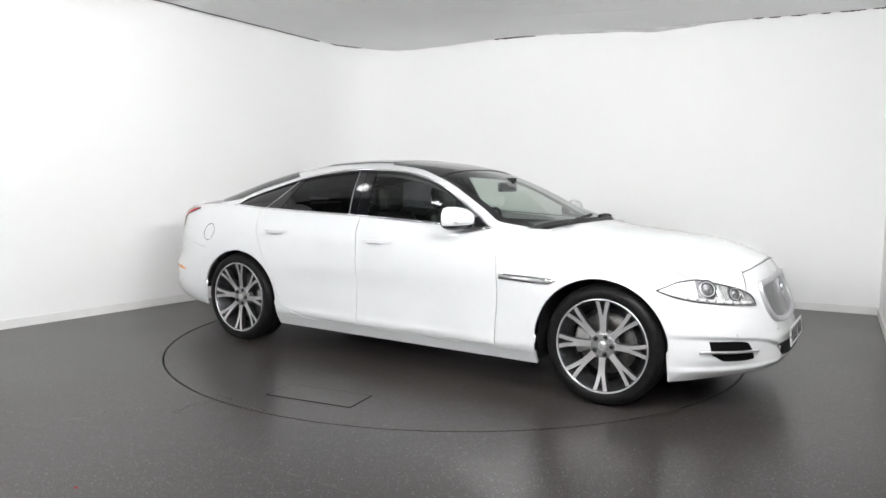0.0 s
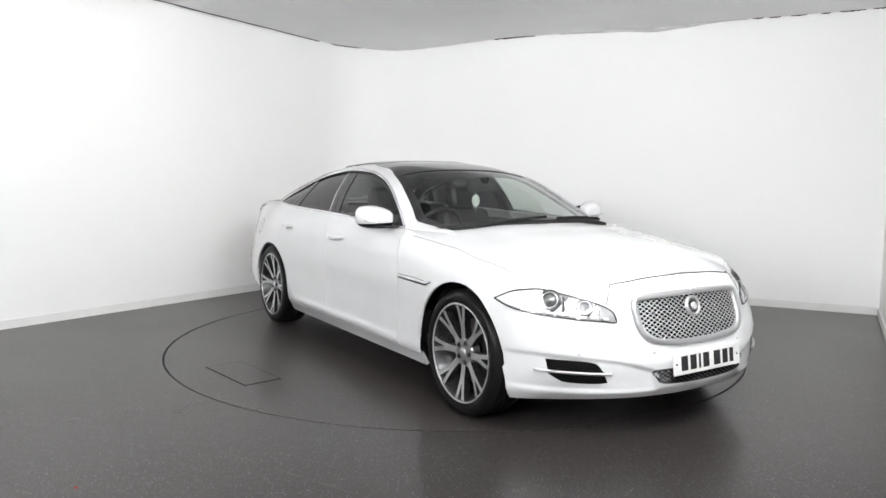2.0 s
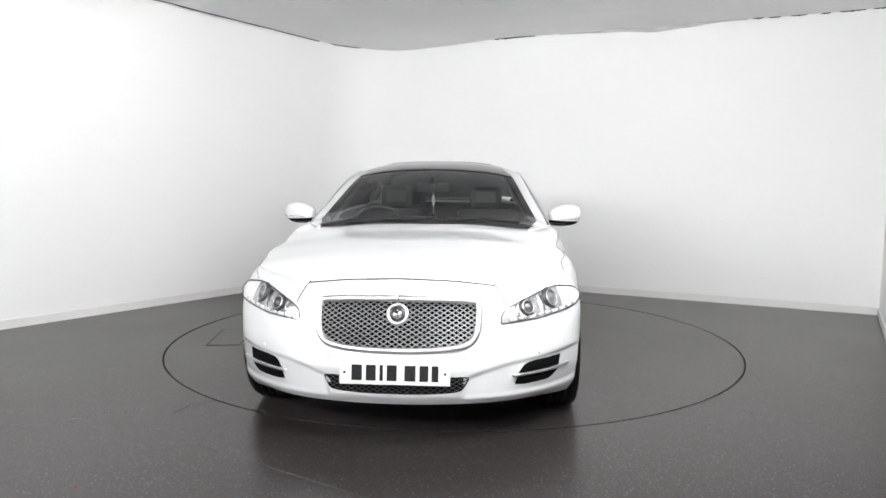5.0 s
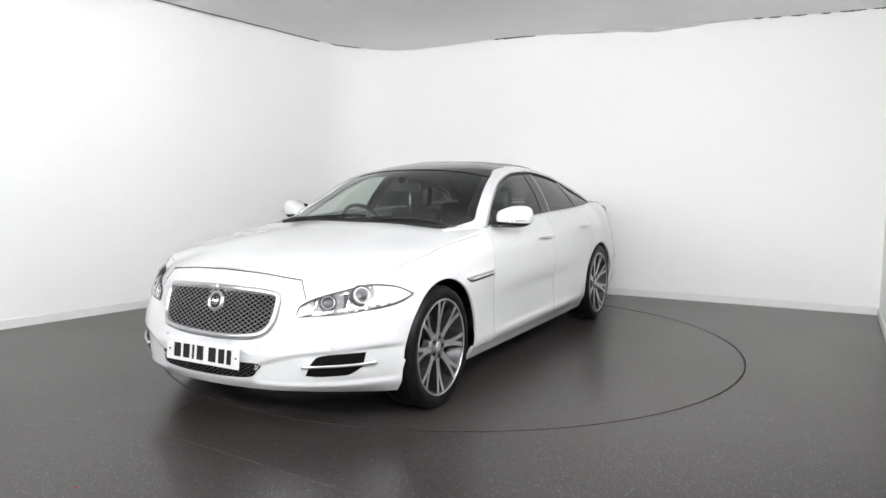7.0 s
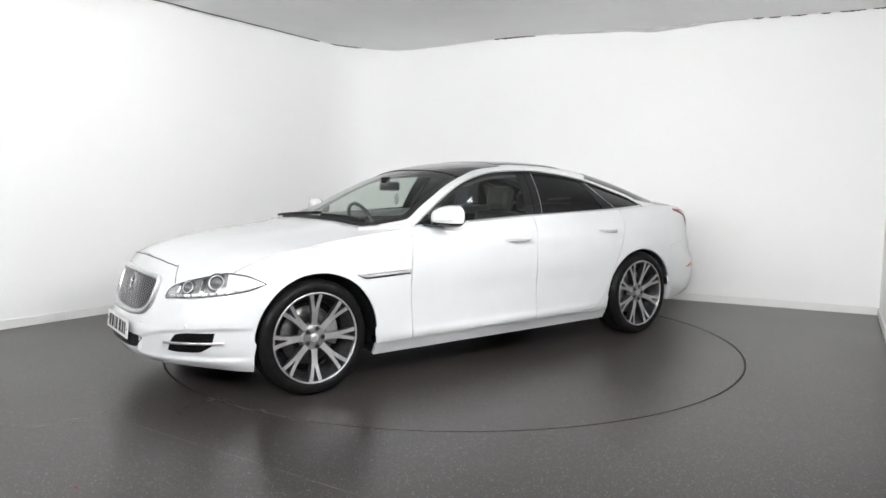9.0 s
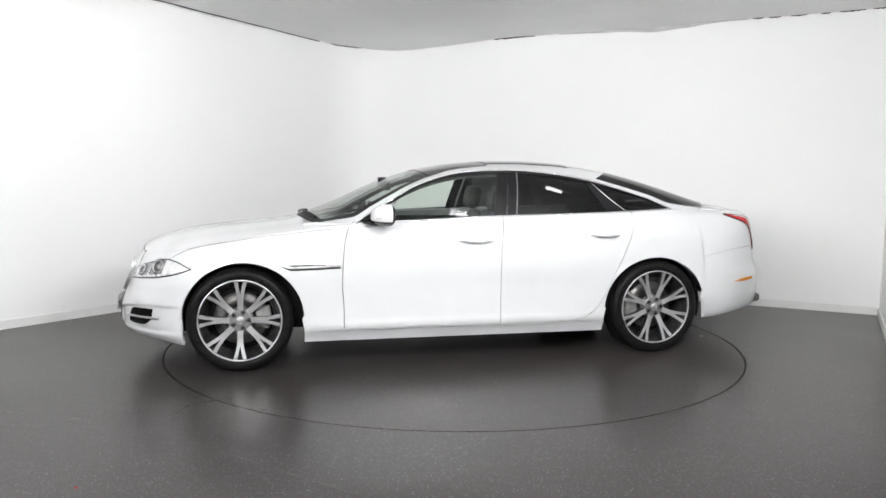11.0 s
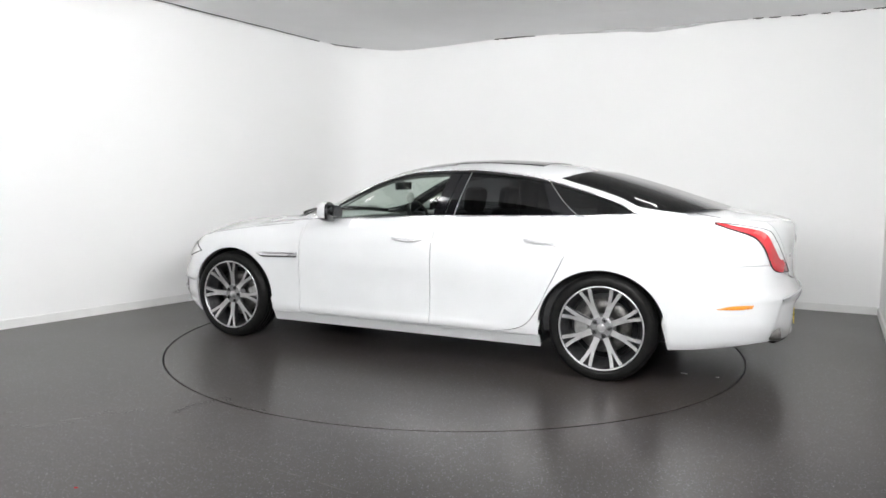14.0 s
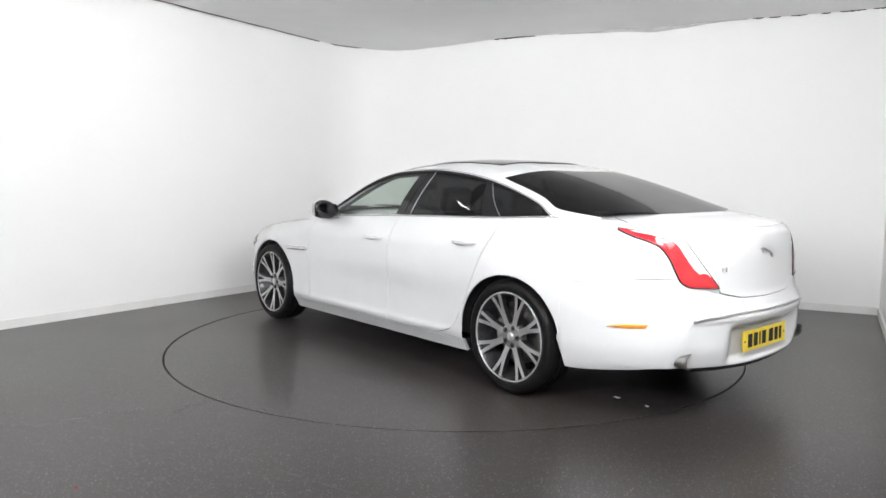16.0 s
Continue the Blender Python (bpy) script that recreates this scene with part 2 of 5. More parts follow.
for k, (s0, s1) in enumerate(((4.80, 4.90), (4.95, 5.06), (5.15, 5.30), (5.42, 5.50), (5.58, 5.80), (5.86, 6.02))):
    wall_strip("ceiling_slit", north(s0, s1, 12), ragged(3.0 + k, 0.011), M_GAP, "dark slit between cloth and wall")

# past the cloth, on the camera's side, an unseen panel stands for the dark the windows mirror
k0 = 0.50
bm = bmesh.new()
prism(bm, [A.lerp(D, k0), D, C, B.lerp(C, k0)], 3.03, 3.10)
bmesh.ops.recalc_face_normals(bm, faces=bm.faces)
tagged(part("ceiling_dark_panel", bm, M_DARK_CEILING), "unseen dark panel standing for the dark ceiling past the cloth", "ceiling", kind="structure")
# unseen black slab, added so that the cloth's edge gap stays dark
bm = bmesh.new()
prism(bm, [A + off * 0.3, D - d1 * 0.2, C + (C - D).normalized() * 0.2, B + d2 * 0.2], HEIGHT, HEIGHT + 0.15)
bmesh.ops.recalc_face_normals(bm, faces=bm.faces)
tagged(part("ceiling_slab", bm, M_GAP), "unseen slab added to keep the space above the cloth dark", "ceiling", kind="structure")

# flood lamps under the ceiling on the camera's side, tilted towards the car and the long walls; the wide ones are added
# fill
def flood_lamp(length, width, tilt, drop, label, group):
    ob = thing("flood_lamp", label, "flood lamp", group=group)
    bm = bmesh.new()
    box(bm, (-length / 2, -width / 2, 0.012), (length / 2, width / 2, 0.06), 0.006)
    part("housing", bm, M_FRAME, ob)
    bm = bmesh.new()
    box(bm, (-length / 2 + 0.012, -width / 2 + 0.012, 0.0), (length / 2 - 0.012, width / 2 - 0.012, 0.011))
    part("diffuser", bm, M_LAMP, ob, "glowing white diffuser")
    bm = bmesh.new()
    box(bm, (-0.02, -0.02, 0.03), (0.02, 0.02, drop), 0.004)
    bmesh.ops.transform(bm, matrix=pose(0, 0, 0, -tilt), verts=bm.verts)
    part("bracket", bm, M_FRAME, ob)
    return ob


SMALL = ((-2.1, -0.35, 20), (-1.35, -1.25, 8), (1.55, -0.7, -18), (0.95, -2.25, -10), (-0.45, -2.5, 0))
# unseen wide lamps, added only to fill the car's sides and the walls
ADDED_FILL = ((-4.5, -4.45, -40), (-3.1, -5.2, -22), (-1.8, -5.85, -12), (-0.62, -6.4, 0), (0.95, -4.0, 24), (1.22, -3.3, 8))
for spots, height, size, tilt, label, group in ((SMALL, 2.75, (0.27, 0.18), 42, "small white flood lamp tilted on a ceiling bracket", "small flood lamps"),
                                                (ADDED_FILL, 2.38, (1.1, 0.7), 95, "unseen wide fill lamp added and turned towards the car", "wide flood lamps")):
    first = None
    for x, y, turn in spots:
        m = pose(x, y, height, 0, 0, turn) @ pose(0, 0, 0, tilt)
        if first:
            copy_thing(first, m)
        else:
            first = flood_lamp(*size, tilt, 3.03 - height, label, group)
            first.matrix_basis = m


# ---- the car's surfaces ----
def curve(*knots):
    """A smooth curve through (x, value) knots that never overshoots."""
    k = np.array(sorted(knots), float)
    x, y = k[:, 0], k[:, 1]
    h = np.diff(x)
    d = np.diff(y) / h
    m = np.zeros(len(x))
    for i in range(1, len(x) - 1):
        if d[i - 1] * d[i] > 0:
            w1, w2 = 2 * h[i] + h[i - 1], h[i] + 2 * h[i - 1]
            m[i] = (w1 + w2) / (w1 / d[i - 1] + w2 / d[i])
    m[0], m[-1] = d[0], d[-1]

    def f(v):
        v = np.clip(np.asarray(v, float), x[0], x[-1])
        i = np.clip(np.searchsorted(x, v, side="right") - 1, 0, len(x) - 2)
        t = (v - x[i]) / h[i]
        return (y[i] * (1 + 2 * t) * (1 - t) ** 2 + m[i] * h[i] * t * (1 - t) ** 2 + y[i + 1] * t * t * (3 - 2 * t) + m[i + 1] * h[i] * t * t * (t - 1))

    return f


def spline(points, n=700):
    """A dense Catmull-Rom line through the points, even in length."""
    p = np.array(points, float)
    p = np.vstack([2 * p[0] - p[1], p, 2 * p[-1] - p[-2]])
    out = []
    for i in range(1, len(p) - 2):
        t = np.linspace(0, 1, 40, endpoint=False)[:, None]
        out.append(0.5 * (2 * p[i] + (p[i + 1] - p[i - 1]) * t + (2 * p[i - 1] - 5 * p[i] + 4 * p[i + 1] - p[i + 2]) * t ** 2 + (3 * p[i] - p[i - 1] - 3 * p[i + 1] + p[i + 2]) * t ** 3))
    q = np.vstack(out + [p[-2:-1]])
    s = np.concatenate([[0], np.cumsum(np.linalg.norm(np.diff(q, axis=0), axis=1))])
    e = np.linspace(0, s[-1], n)
    return np.stack([np.interp(e, s, q[:, k]) for k in range(q.shape[1])], 1), e


# half of the plan outline, from the nose round to the tail
NOSE = [(2.387, -0.2), (2.395, 0), (2.387, 0.2), (2.345, 0.42), (2.247, 0.63), (2.09, 0.805), (1.87, 0.920), (1.55, 0.944), (1.1, 0.945), (0.3, 0.947), (-0.6, 0.947),
        (-1.5, 0.948), (-2.0, 0.93), (-2.32, 0.86), (-2.52, 0.73), (-2.64, 0.48), (-2.69, 0.22), (-2.70, 0), (-2.69, -0.22)]
_q, _e = spline(NOSE, 1600)
_a, _b = np.argmin(np.abs(_q[:700, 1])), 1600 - 700 + np.argmin(np.abs(_q[900:, 1]))
OUT_XY, OUT_S = _q[_a:_b + 1], _e[_a:_b + 1] - _e[_a]
OUT_XY[0, 1] = OUT_XY[-1, 1] = 0.0
S_END = float(OUT_S[-1])
_tan = np.gradient(OUT_XY, axis=0)
_tan /= np.linalg.norm(_tan, axis=1)[:, None]
OUT_N = np.stack([-_tan[:, 1], _tan[:, 0]], 1)
OUT_N *= np.sign((OUT_N * (OUT_XY - np.array([-0.15, 0.0]))).sum(1))[:, None]


def s_of_x(x):
    return np.interp(-np.asarray(x, float), -OUT_XY[:, 0], OUT_S)


def x_of_s(s):
    return np.interp(s, OUT_S, OUT_XY[:, 0])


# inward set of the skin at heights, at seven stations round the outline
STATIONS = [
    (0.0, curve((0.16, 0.12), (0.235, 0.03), (0.29, 0.0), (0.40, 0.005), (0.45, 0.03), (0.55, 0.065), (0.65, 0.10), (0.75, 0.135), (0.82, 0.18))),
    (0.45, curve((0.16, 0.12), (0.235, 0.035), (0.29, 0.0), (0.40, 0.0), (0.45, 0.015), (0.55, 0.05), (0.65, 0.085), (0.75, 0.125), (0.82, 0.18))),
    (0.80, curve((0.18, 0.12), (0.26, 0.03), (0.34, 0.0), (0.46, 0.0), (0.56, 0.02), (0.65, 0.06), (0.72, 0.105), (0.79, 0.17), (0.83, 0.23))),
    (float(s_of_x(1.85)), curve((0.16, 0.07), (0.25, 0.02), (0.40, 0.0), (0.58, 0.0), (0.68, 0.012), (0.76, 0.045), (0.83, 0.10), (0.86, 0.14))),
    (float(s_of_x(1.5)), curve((0.16, 0.07), (0.30, 0.02), (0.45, 0.0), (0.64, 0.0), (0.76, 0.012), (0.83, 0.04), (0.88, 0.085), (0.91, 0.13))),
    (float(s_of_x(0.8)), curve((0.16, 0.08), (0.25, 0.03), (0.275, 0.010), (0.308, 0.004), (0.338, 0.010), (0.50, 0.014), (0.68, 0.006), (0.82, 0.012), (0.90, 0.035), (0.96, 0.075), (0.99, 0.112))),
    (float(s_of_x(-0.5)), curve((0.16, 0.08), (0.25, 0.03), (0.275, 0.008), (0.308, 0.002), (0.338, 0.009), (0.42, 0.014), (0.52, 0.016), (0.68, 0.004), (0.84, 0.012), (0.93, 0.035), (1.0, 0.075), (1.05, 0.118))),
    (float(s_of_x(-1.5)), curve((0.16, 0.08), (0.30, 0.02), (0.45, 0.0), (0.72, 0.0), (0.86, 0.018), (0.96, 0.06), (1.03, 0.11), (1.08, 0.16))),
    (float(s_of_x(-2.0)), curve((0.20, 0.08), (0.30, 0.02), (0.42, 0.0), (0.58, 0.0), (0.74, 0.02), (0.88, 0.06), (0.98, 0.11), (1.05, 0.16), (1.09, 0.22))),
    (float(s_of_x(-2.42)), curve((0.24, 0.09), (0.33, 0.02), (0.44, 0.0), (0.57, 0.0), (0.66, 0.03), (0.78, 0.05), (0.92, 0.075), (1.02, 0.11), (1.075, 0.17))),
    (S_END, curve((0.24, 0.10), (0.32, 0.03), (0.44, 0.012), (0.575, 0.0), (0.62, 0.025), (0.70, 0.06), (0.82, 0.065), (0.94, 0.06), (1.01, 0.065), (1.05, 0.11))),
]


HOLLOW_TOP = curve((0.3, 0.355), (0.39, 0.378), (0.47, 0.402), (0.565, 0.420), (0.7, 0.432), (0.95, 0.448), (1.2, 0.45))


def inset(s, z):
    s, z = np.broadcast_arrays(np.asarray(s, float), np.asarray(z, float))
    out = np.zeros(s.shape)
    for (s0, f0), (s1, f1) in zip(STATIONS, STATIONS[1:]):
        m = (s >= s0) & (s <= s1)
        if m.any():
            t = (s[m] - s0) / (s1 - s0)
            t = t * t * (3 - 2 * t)
            out[m] = f0(z[m]) * (1 - t) + f1(z[m]) * t
    # hollow of the front bumper round the intakes, and of the rear bumper round the plate
    step = lambda v, w: np.clip(v / w + 0.5, 0, 1) ** 2 * (3 - 2 * np.clip(v / w + 0.5, 0, 1))
    out = out + 0.014 * step(HOLLOW_TOP(s) - z, 0.026) * step(z - 0.272, 0.03) * step(s - (0.352 + (0.38 - z) * -0.25), 0.025) * step(1.10 - s, 0.25)
    out = out + 0.007 * step(0.553 - z, 0.028) * step(s - (5.585 + (z - 0.33) * 0.47), 0.03)
    out = out + 0.050 * step(0.515 - z, 0.06) * step(z - 0.325, 0.05) * step(s - (S_END - 0.37), 0.14)
    return out


def skin(s, z, off=0.0):
    """The painted skin of the left half at outline length s and height z; off: metres outwards."""
    s, z = np.broadcast_arrays(np.asarray(s, float), np.asarray(z, float))
    a = np.abs(s)
    d = off - inset(a, z)
    x = np.interp(a, OUT_S, OUT_XY[:, 0]) + d * np.interp(a, OUT_S, OUT_N[:, 0])
    y = np.interp(a, OUT_S, OUT_XY[:, 1]) + d * np.interp(a, OUT_S, OUT_N[:, 1])
    return np.stack([x, y * np.where(s < 0, -1, 1), z + 0 * x], -1)


# the upper rim of the skin: hood edge, fender ridge, belt, tail edge
SKIN_TOP = curve((0, 0.815), (0.25, 0.808), (0.47, 0.79), (0.62, 0.775), (0.80, 0.79), (float(s_of_x(1.95)), 0.815), (float(s_of_x(1.7)), 0.862), (float(s_of_x(1.5)), 0.893), (float(s_of_x(1.2)), 0.935),
                 (float(s_of_x(0.95)), 0.967), (float(s_of_x(0.75)), 0.987), (float(s_of_x(0.29)), 1.007), (float(s_of_x(-0.32)), 1.034), (float(s_of_x(-0.93)), 1.049), (float(s_of_x(-1.33)), 1.061),
                 (float(s_of_x(-1.7)), 1.078), (float(s_of_x(-2.0)), 1.080), (float(s_of_x(-2.3)), 1.07), (float(s_of_x(-2.5)), 1.055), (S_END, 1.045))
SKIN_LOW = curve((0, 0.228), (0.5, 0.230), (0.85, 0.207), (float(s_of_x(1.9)), 0.19), (float(s_of_x(1.8)), 0.182), (float(s_of_x(-1.2)), 0.182), (float(s_of_x(-1.8)), 0.245), (float(s_of_x(-1.95)), 0.25), (float(s_of_x(-2.3)), 0.29),
                 (float(s_of_x(-2.5)), 0.32), (S_END - 0.45, 0.31), (S_END, 0.29))
ARCHES = ((1.487, 0.35, 0.402, 0.392), (-1.515, 0.35, 0.412, 0.380))


def skin_low(x_or_s, by_x=False):
    """The lower rim of the skin with the wheel arches."""
    s = s_of_x(x_or_s) if by_x else np.abs(np.asarray(x_or_s, float))
    x = x_of_s(s)
    z = SKIN_LOW(s)
    for cx, cz, rx, rz in ARCHES:
        k = 1 - ((x - cx) / rx) ** 2
        z = np.where(k > 0, np.maximum(z, cz + rz * np.sqrt(np.maximum(k, 0))), z)
    return z


# the cabin: belt, cant rail and middle line
RAIL_Y = curve((1.08, 0.70), (0.9, 0.765), (0.75, 0.826), (0.60, 0.782), (0.467, 0.742), (0.2, 0.675), (-0.1, 0.638), (-0.5, 0.625), (-0.9, 0.632), (-1.3, 0.662), (-1.55, 0.705), (-1.72, 0.755), (-2.1, 0.70))
RAIL_Z = curve((1.08, 0.985), (0.9, 0.99), (0.75, 0.994), (0.60, 1.075), (0.467, 1.150), (0.299, 1.243), (0.131, 1.307), (-0.119, 1.356), (-0.453, 1.369), (-0.786, 1.345), (-1.036, 1.306), (-1.371, 1.218), (-1.581, 1.148), (-1.72, 1.086), (-2.1, 1.06))
MID_Z = curve((1.3, 0.952), (1.146, 1.006), (1.0, 1.058), (0.813, 1.132), (0.576, 1.245), (0.341, 1.335), (0.106, 1.394), (-0.128, 1.429), (-0.362, 1.446), (-0.596, 1.45), (-0.83, 1.441), (-1.064, 1.419), (-1.298, 1.382), (-1.463, 1.345), (-1.769, 1.258), (-2.005, 1.182), (-2.28, 1.092))


def roof(x, q, off=0.0):
    """The cabin's top at x, q = -1..1 from rail to rail."""
    x, q = np.broadcast_arrays(np.asarray(x, float), np.asarray(q, float))
    ry, rz, mz = RAIL_Y(x), RAIL_Z(x), MID_Z(x)
    z = rz + (mz - rz) * (1 - np.abs(q) ** (2.3 + 0.9 * np.clip((0.3 - x) / 0.6, 0, 1) + 1.3 * np.clip((-0.7 - x) / 0.6, 0, 1)))
    return np.stack([x, q * ry, z + off], -1)


def side_glass(x, w, off=0.0):
    """The side of the cabin of the left half, w = 0 at the belt, 1 at the cant rail."""
    x, w = np.broadcast_arrays(np.asarray(x, float), np.asarray(w, float))
    lo = skin(s_of_x(x), SKIN_TOP(s_of_x(x)))
    y = lo[..., 1] * (1 - w) + RAIL_Y(x) * w + 0.022 * np.sin(np.pi * w) * np.clip((RAIL_Z(x) - lo[..., 2]) / 0.3, 0, 1)
    z = lo[..., 2] * (1 - w) + RAIL_Z(x) * w
    return np.stack([x, y + off, z], -1)


HOOD_Z = curve((0.7, 0.985), (0.95, 1.018), (1.07, 1.022), (1.15, 1.011), (1.29, 0.989), (1.52, 0.968), (1.76, 0.944), (2.0, 0.903), (2.14, 0.862), (2.24, 0.817))
DECK_Z = curve((-1.66, 1.09), (-1.9, 1.10), (-2.08, 1.112), (-2.2, 1.114), (-2.28, 1.100), (-2.38, 1.088), (-2.5, 1.07), (-2.60, 1.046))


def rim_of_skin():
    s = np.linspace(0, S_END, 900)
    return skin(s, SKIN_TOP(s))


RIM = rim_of_skin()


def hood(x, q, off=0.0):
    x, q = np.broadcast_arrays(np.asarray(x, float), np.asarray(q, float))
    ry = np.interp(-x, -RIM[:, 0], RIM[:, 1])
    rz = np.interp(-x, -RIM[:, 0], RIM[:, 2])
    mid = np.where(x > 0, HOOD_Z(x), DECK_Z(x))
    swell = np.where(x > 0, 0.010 * np.exp(-(((np.abs(q * ry) - 0.05) / 0.42) ** 6)) * np.clip((2.2 - x) / 0.35, 0, 1) - 0.010 * np.clip((2.2 - x) / 0.35, 0, 1), 0)
    z = rz + (mid + swell - rz) * (1 - np.abs(q) ** np.where(x > 0, 2.4, 4.0))
    return np.stack([x, q * ry, z + off], -1)


# ---- car materials ----
M_PAINT = material("white car paint", (0.665, 0.67, 0.675), 0.28, Coat_Weight=1.0, Coat_Roughness=0.03)
grain(M_PAINT, 3.0, (0.60, 0.608, 0.617), (0.63, 0.638, 0.647))
M_CHROME = material("chrome", (0.80, 0.80, 0.81), 0.12, 1.0)
grain(M_CHROME, 9.0, 0.10, 0.16, "Roughness")
M_SATIN = material("satin silver", (0.62, 0.62, 0.63), 0.3, 1.0)
grain(M_SATIN, 9.0, 0.28, 0.36, "Roughness")
M_ALLOY = material("machined alloy", (0.6, 0.6, 0.605), 0.34, 0.8)
grain(M_ALLOY, 14.0, (0.44, 0.44, 0.445), (0.58, 0.58, 0.585))
M_ALLOY_DARK = material("dark grey wheel lacquer", (0.10, 0.10, 0.105), 0.3, 0.7)
grain(M_ALLOY_DARK, 30.0, (0.045, 0.045, 0.048), (0.08, 0.08, 0.084))
M_HUB = material("grey hub lacquer", (0.2, 0.2, 0.205), 0.35, 0.6)
grain(M_HUB, 30.0, (0.19, 0.19, 0.195), (0.27, 0.27, 0.275))
M_BLACK_GLOSS = material("black gloss trim", (0.003, 0.003, 0.004), 0.06)
grain(M_BLACK_GLOSS, 20.0, 0.06, 0.12, "Roughness")
M_BLACK = material("black plastic", (0.018, 0.018, 0.019), 0.5)
grain(M_BLACK, 80.0, (0.014, 0.014, 0.015), (0.026, 0.026, 0.027))
M_RUBBER = material("tyre rubber", (0.01, 0.01, 0.0105), 0.38, Specular_IOR_Level=0.22)
grain(M_RUBBER, 25.0, (0.005, 0.005, 0.0053), (0.010, 0.0097, 0.0094))
relief(M_RUBBER, 160.0, 0.25, 0.001)
M_DISC_IRON = material("brake iron", (0.17, 0.165, 0.16), 0.42, 0.9)
grain(M_DISC_IRON, 50.0, (0.13, 0.125, 0.12), (0.21, 0.205, 0.20))
M_CALIPER = material("cast caliper", (0.38, 0.38, 0.37), 0.45, 0.5)
grain(M_CALIPER, 30.0, (0.30, 0.30, 0.29), (0.44, 0.44, 0.43))
for one in (M_RUBBER, M_BLACK):
    bsdf(one).inputs["Specular IOR Level"].default_value = 0.12
M_PROJECTOR = material("grey lamp glass", (0.16, 0.16, 0.165), 0.12, 0.3)
grain(M_PROJECTOR, 40.0, (0.11, 0.11, 0.115), (0.2, 0.2, 0.205))
M_RED = material("red lamp lens", (0.55, 0.012, 0.02), 0.1, Coat_Weight=1.0)
grain(M_RED, 12.0, (0.45, 0.008, 0.016), (0.62, 0.018, 0.028))
M_PINK = material("pale red lens", (0.72, 0.10, 0.10), 0.12, Coat_Weight=1.0)
grain(M_PINK, 18.0, (0.62, 0.05, 0.055), (0.80, 0.22, 0.22))
M_TRAY = material("silver lamp tray", (0.5, 0.5, 0.51), 0.24, 0.65)
grain(M_TRAY, 22.0, (0.36, 0.36, 0.37), (0.64, 0.64, 0.65))
M_CLEAR_LENS = material("clear silver lamp lens", (0.80, 0.80, 0.80), 0.15, 0.1)
grain(M_CLEAR_LENS, 25.0, (0.66, 0.66, 0.66), (0.84, 0.84, 0.84))
M_AMBER = material("amber lens", (0.72, 0.26, 0.02), 0.15, Coat_Weight=1.0)
grain(M_AMBER, 30.0, (0.62, 0.20, 0.015), (0.78, 0.30, 0.03))
M_PLATE_WHITE = material("white plate", (0.78, 0.78, 0.77), 0.3)
grain(M_PLATE_WHITE, 15.0, (0.74, 0.74, 0.73), (0.80, 0.80, 0.79))
M_PLATE_YELLOW = material("yellow plate", (0.80, 0.60, 0.03), 0.3)
grain(M_PLATE_YELLOW, 15.0, (0.76, 0.56, 0.025), (0.83, 0.63, 0.04))
M_LEATHER = material("black leather", (0.022, 0.021, 0.021), 0.45)
grain(M_LEATHER, 60.0, (0.006, 0.0058, 0.0058), (0.012, 0.0115, 0.0115))
relief(M_LEATHER, 220.0, 0.3, 0.001)
M_LINER = material("dark cabin lining", (0.03, 0.03, 0.031), 0.7)
grain(M_LINER, 30.0, (0.024, 0.024, 0.025), (0.04, 0.04, 0.041))
M_PAPER = material("white hanging card", (0.7, 0.7, 0.68), 0.6)
grain(M_PAPER, 60.0, (0.5, 0.5, 0.48), (0.78, 0.78, 0.76))


def glass_material(name, tint, gloss=1.0):
    m = bpy.data.materials.new(name)
    m.use_nodes = True
    m.node_tree.nodes.remove(bsdf(m))
    out = m.node_tree.nodes["Material Output"]
    clear = node(m, "ShaderNodeBsdfTransparent")
    clear.inputs[0].default_value = (*tint, 1)
    shine = node(m, "ShaderNodeBsdfGlossy", Roughness=0.015)
    lw = node(m, "ShaderNodeLayerWeight", Blend=0.5)
    fr = node(m, "ShaderNodeMath")
    fr.operation = "POWER"
    link(m, lw.outputs["Facing"], fr.inputs[0])
    fr.inputs[1].default_value = 4.5
    k = node(m, "ShaderNodeMath")
    k.operation = "MULTIPLY_ADD"
    k.inputs[1].default_value = 0.9 * gloss
    k.inputs[2].default_value = 0.045
    link(m, fr.outputs[0], k.inputs[0])
    mix = node(m, "ShaderNodeMixShader")
    link(m, k.outputs[0], mix.inputs[0])
    link(m, clear.outputs[0], mix.inputs[1])
    link(m, shine.outputs[0], mix.inputs[2])
    link(m, mix.outputs[0], out.inputs[0])
    return m


M_GLASS = glass_material("green tinted glass", (0.82, 0.88, 0.84))
M_SCREEN = glass_material("windscreen glass", (0.72, 0.78, 0.74))
M_DARK_GLASS = glass_material("dark privacy glass", (0.045, 0.045, 0.05))
M_REAR_GLASS = glass_material("dark rear glass", (0.04, 0.04, 0.045))
M_LENS = glass_material("clear lamp cover", (0.96, 0.96, 0.96))


